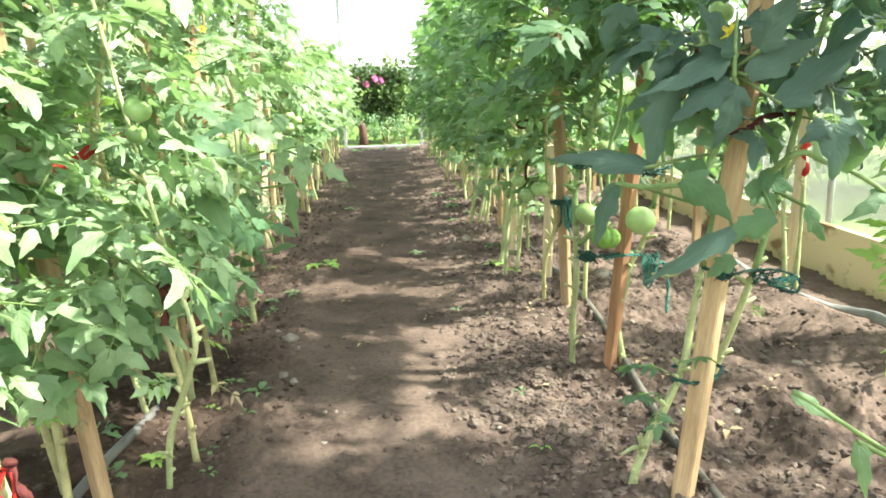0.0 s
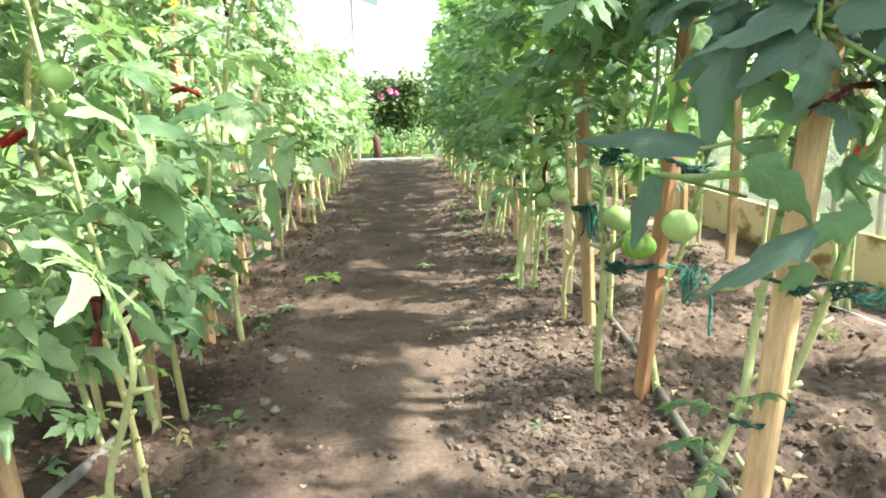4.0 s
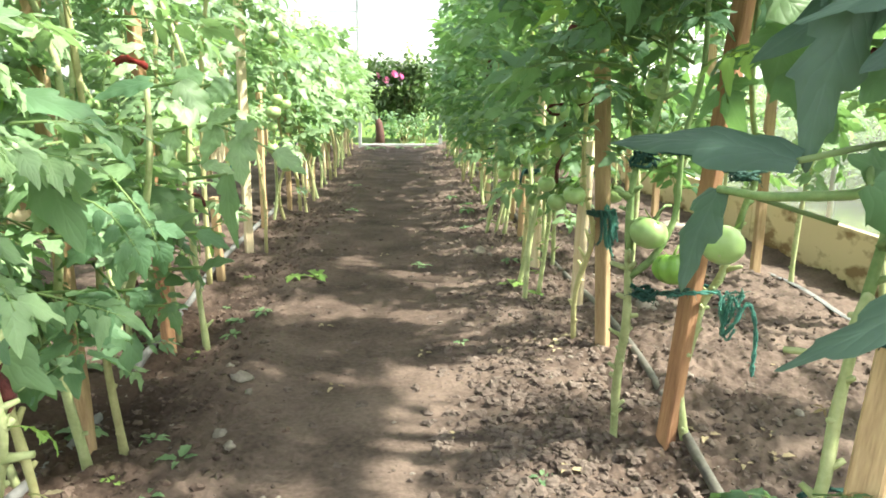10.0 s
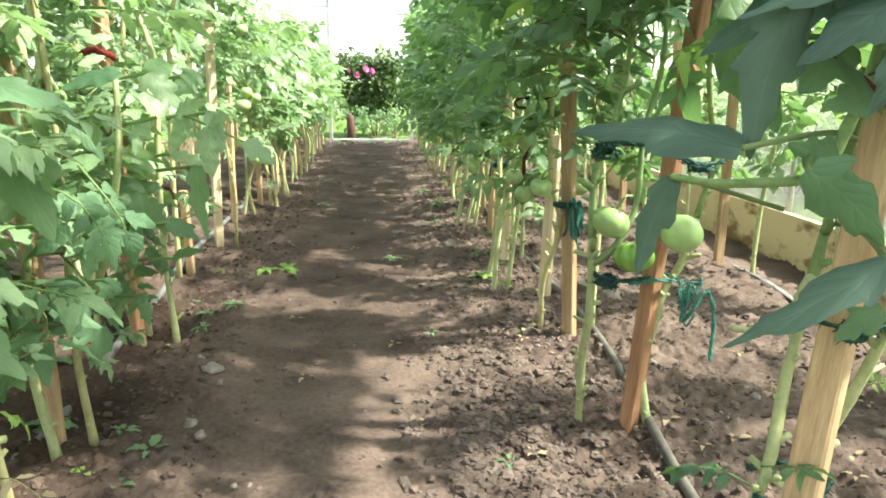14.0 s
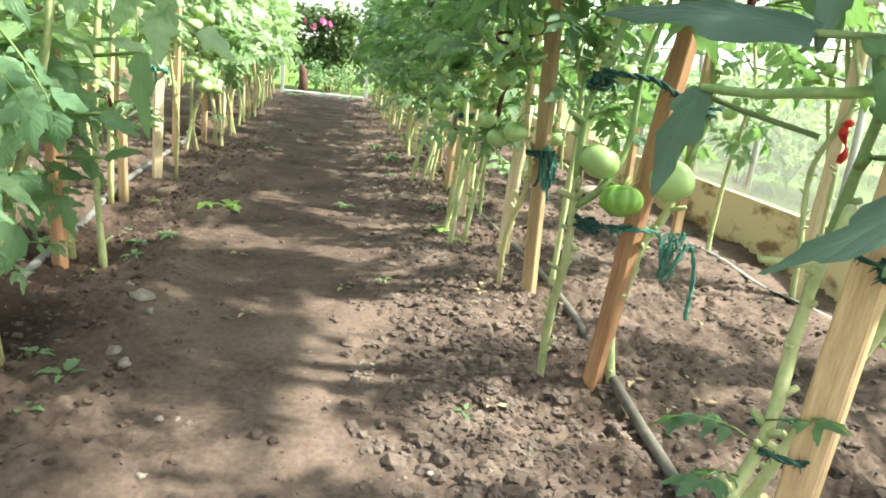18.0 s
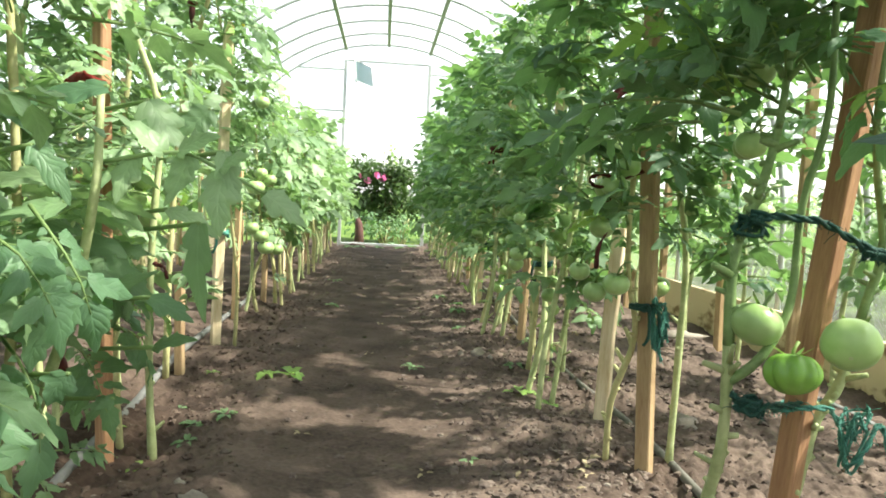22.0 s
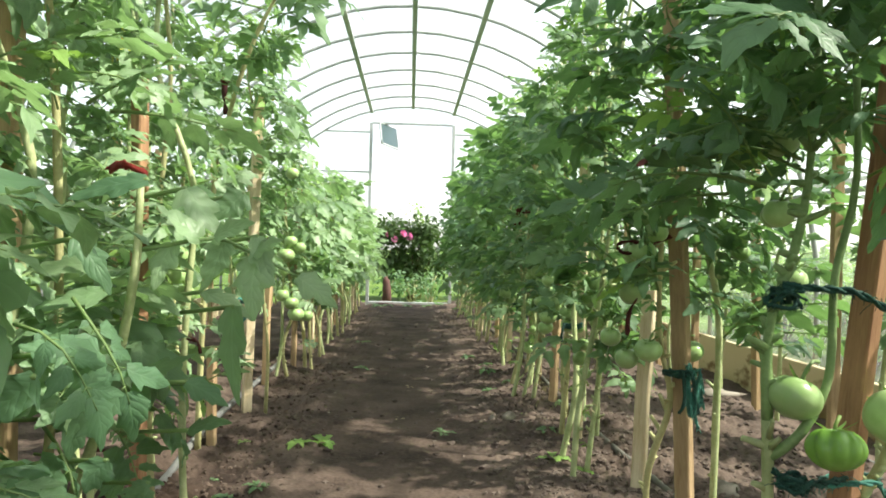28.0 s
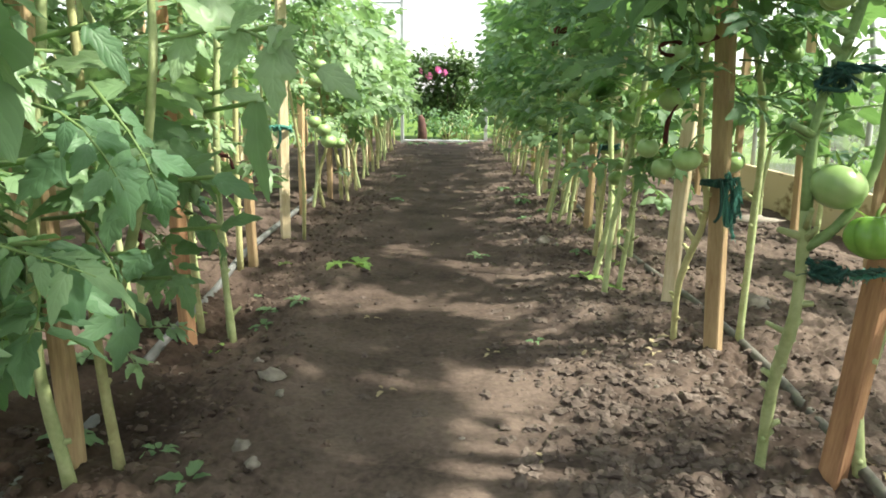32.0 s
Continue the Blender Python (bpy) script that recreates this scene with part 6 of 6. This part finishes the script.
# ---- garden beyond the doorway ----
def shrub(name, centre, radius, count, material, seed, label, category, leaf=0.11, flowers=0, trunk=True):
    """A bush: stems from the ground and a crown of many small leaves with gaps; some flower heads."""
    rnd = random.Random(seed)
    ob = root(name, (centre[0], centre[1], -0.15), label, category)
    top = centre[2] + 0.15
    pieces = []
    for k in range(7):
        a = rnd.uniform(0, 6.28)
        e = Vector((math.cos(a) * radius[0] * rnd.uniform(0.2, 0.8), math.sin(a) * radius[1] * rnd.uniform(0.2, 0.8), top + radius[2] * rnd.uniform(-0.2, 0.6)))
        pieces.append(tube_data(smooth_path([(0.03 * math.cos(a), 0.03 * math.sin(a), -0.1), e * 0.5 + Vector((rnd.uniform(-0.05, 0.05), 0, 0)), e], 3), [0.014 * (1 - 0.08 * q) for q in range(7)], 5))
    part("branchwork", mesh_of("bush_branchwork", *join_data(*pieces), M_STEM_OLD if not trunk else M_BARK), ob)
    verts, faces = [], []
    clumps = [Vector((rnd.uniform(-1, 1), rnd.uniform(-1, 1), rnd.uniform(-1, 1))) * 0.75 for _ in range(26)]
    for k in range(count):
        c = rnd.choice(clumps) + Vector((rnd.gauss(0, 0.18), rnd.gauss(0, 0.18), rnd.gauss(0, 0.18)))
        p = Vector((c.x * radius[0], c.y * radius[1], top + c.z * radius[2]))
        if p.z < 0.1:
            continue
        d = Vector((rnd.uniform(-1, 1), rnd.uniform(-1, 1), rnd.uniform(-0.8, 0.6)))
        ln = leaf * rnd.uniform(0.6, 1.2)
        v, f = leaflet(p, d, Vector((rnd.uniform(-0.6, 0.6), rnd.uniform(-0.6, 0.6), 1)), ln, ln * 0.3, 0.2, 0.4, 4)
        o = len(verts)
        verts += v
        faces += [tuple(i + o for i in t) for t in f]
    part("crown", mesh_of("bush_crown", verts, faces, material), ob)
    for k in range(flowers):
        p = Vector((rnd.uniform(-0.9, 0.9) * radius[0], -radius[1] * rnd.uniform(0.5, 1.0), top + radius[2] * rnd.uniform(-0.1, 0.75)))
        if k == 0:
            p = Vector((0.37 - centre[0], -radius[1] - 0.05, 1.32))
        if k == 1:
            p = Vector((0.50 - centre[0], -radius[1] - 0.05, 1.28))
        part("flower", bloom(rnd), ob, pose(p.x, p.y, p.z, 70, 0, rnd.uniform(0, 90)))
    return ob


def bloom(rnd):
    pieces = []
    for ring, (n, ln) in enumerate(((7, 0.085), (7, 0.07), (5, 0.05))):
        for k in range(n):
            a = 6.28 * k / n + ring
            pieces.append(leaflet(Vector((0, 0, 0.01 * ring)), Vector((math.cos(a), math.sin(a), 0.25 + 0.5 * ring)), Vector((0, 0, 1)), ln, ln * 0.42, 0.3, -0.2, 4, 0.1))
    return mesh_of("bloom", *join_data(*pieces), M_PINK)


shrub("flowering_bush", (0.55, 18.9, 0.80), (0.95, 0.6, 0.70), 3200, M_BUSH, 5, "dark green bush with pink blooms in the garden", "flowering bush", 0.12, 5)
shrub("garden_plant", (0.15, 17.6, 0.24), (0.35, 0.35, 0.26), 220, M_LEAF, 6, "green leafy garden plant in sunlight", "garden plant", 0.09, 0, False)
shrub("garden_plant", (0.95, 17.9, 0.22), (0.5, 0.35, 0.26), 220, M_LEAF, 7, "green leafy garden plant in sunlight", "garden plant", 0.09, 0, False)
shrub("garden_plant", (0.62, 17.7, 0.12), (0.6, 0.4, 0.16), 220, M_LEAF, 8, "low green leafy garden plants", "garden plant", 0.07, 0, False)
shrub("garden_plant", (0.75, 19.6, 1.45), (0.35, 0.3, 0.45), 160, M_LEAF_YOUNG, 9, "thin tall pale garden plant behind the bush", "garden plant", 0.09, 0, False)
shrub("garden_bush", (-1.6, 19.5, 0.8), (1.2, 0.8, 0.9), 1800, M_BUSH, 10, "dark green garden bush", "bush", 0.12)
shrub("garden_bush", (2.8, 19.5, 0.8), (1.2, 0.8, 0.9), 1800, M_BUSH, 11, "dark green garden bush", "bush", 0.12)
for i, (x, y) in enumerate(((5.2, 5.5), (6.0, 8.0), (5.0, 10.5), (6.5, 3.5), (5.5, 13.0))):
    shrub("garden_bush", (x, y, 0.5), (1.1, 1.2, 0.6), 1300, M_LEAF_YOUNG, 20 + i, "light green shrub outside the plastic wall", "bush", 0.14)
for i, (x, y, h) in enumerate(((7.2, 4.0, 1.5), (7.6, 6.6, 1.7), (7.0, 9.2, 1.5), (8.0, 11.5, 1.8), (7.4, 1.6, 1.6))):
    shrub("garden_bush", (x, y, h), (1.3, 1.5, h), 1300, M_LEAF_YOUNG if i % 2 else M_LEAF, 40 + i, "tall light green bush behind the plastic wall", "bush", 0.17)
post = root("wooden_post", (0.11, 17.1, -0.16), "short dark brown weathered post outside the doorway", "post")
part("post_shaft", mesh_of("post_shaft", *tube_data([(0, 0, -0.05), (0.01, 0, 0.2), (-0.01, 0, 0.42), (-0.03, 0, 0.5)], [0.10, 0.085, 0.07, 0.03], 9, 0.15), M_BARK), post)
sill = tagged(new("door_sill", mesh_of("door_sill", *box_data(-0.12, 1.16, Y1 - 0.02, Y1 + 0.06, -0.1, 0.0, 0.006), M_STEEL, False)), "pale worn threshold strip of the doorway", "threshold", kind="structure")
for i, (x, y) in enumerate(((0.2, 14.9), (0.5, 15.0), (0.8, 14.95), (0.05, 14.6), (0.35, 15.8), (0.7, 15.9), (1.0, 15.1))):
    sprig((x, y), 0.12, 140 + i, M_LEAF, "small green weed growing by the threshold", 8)
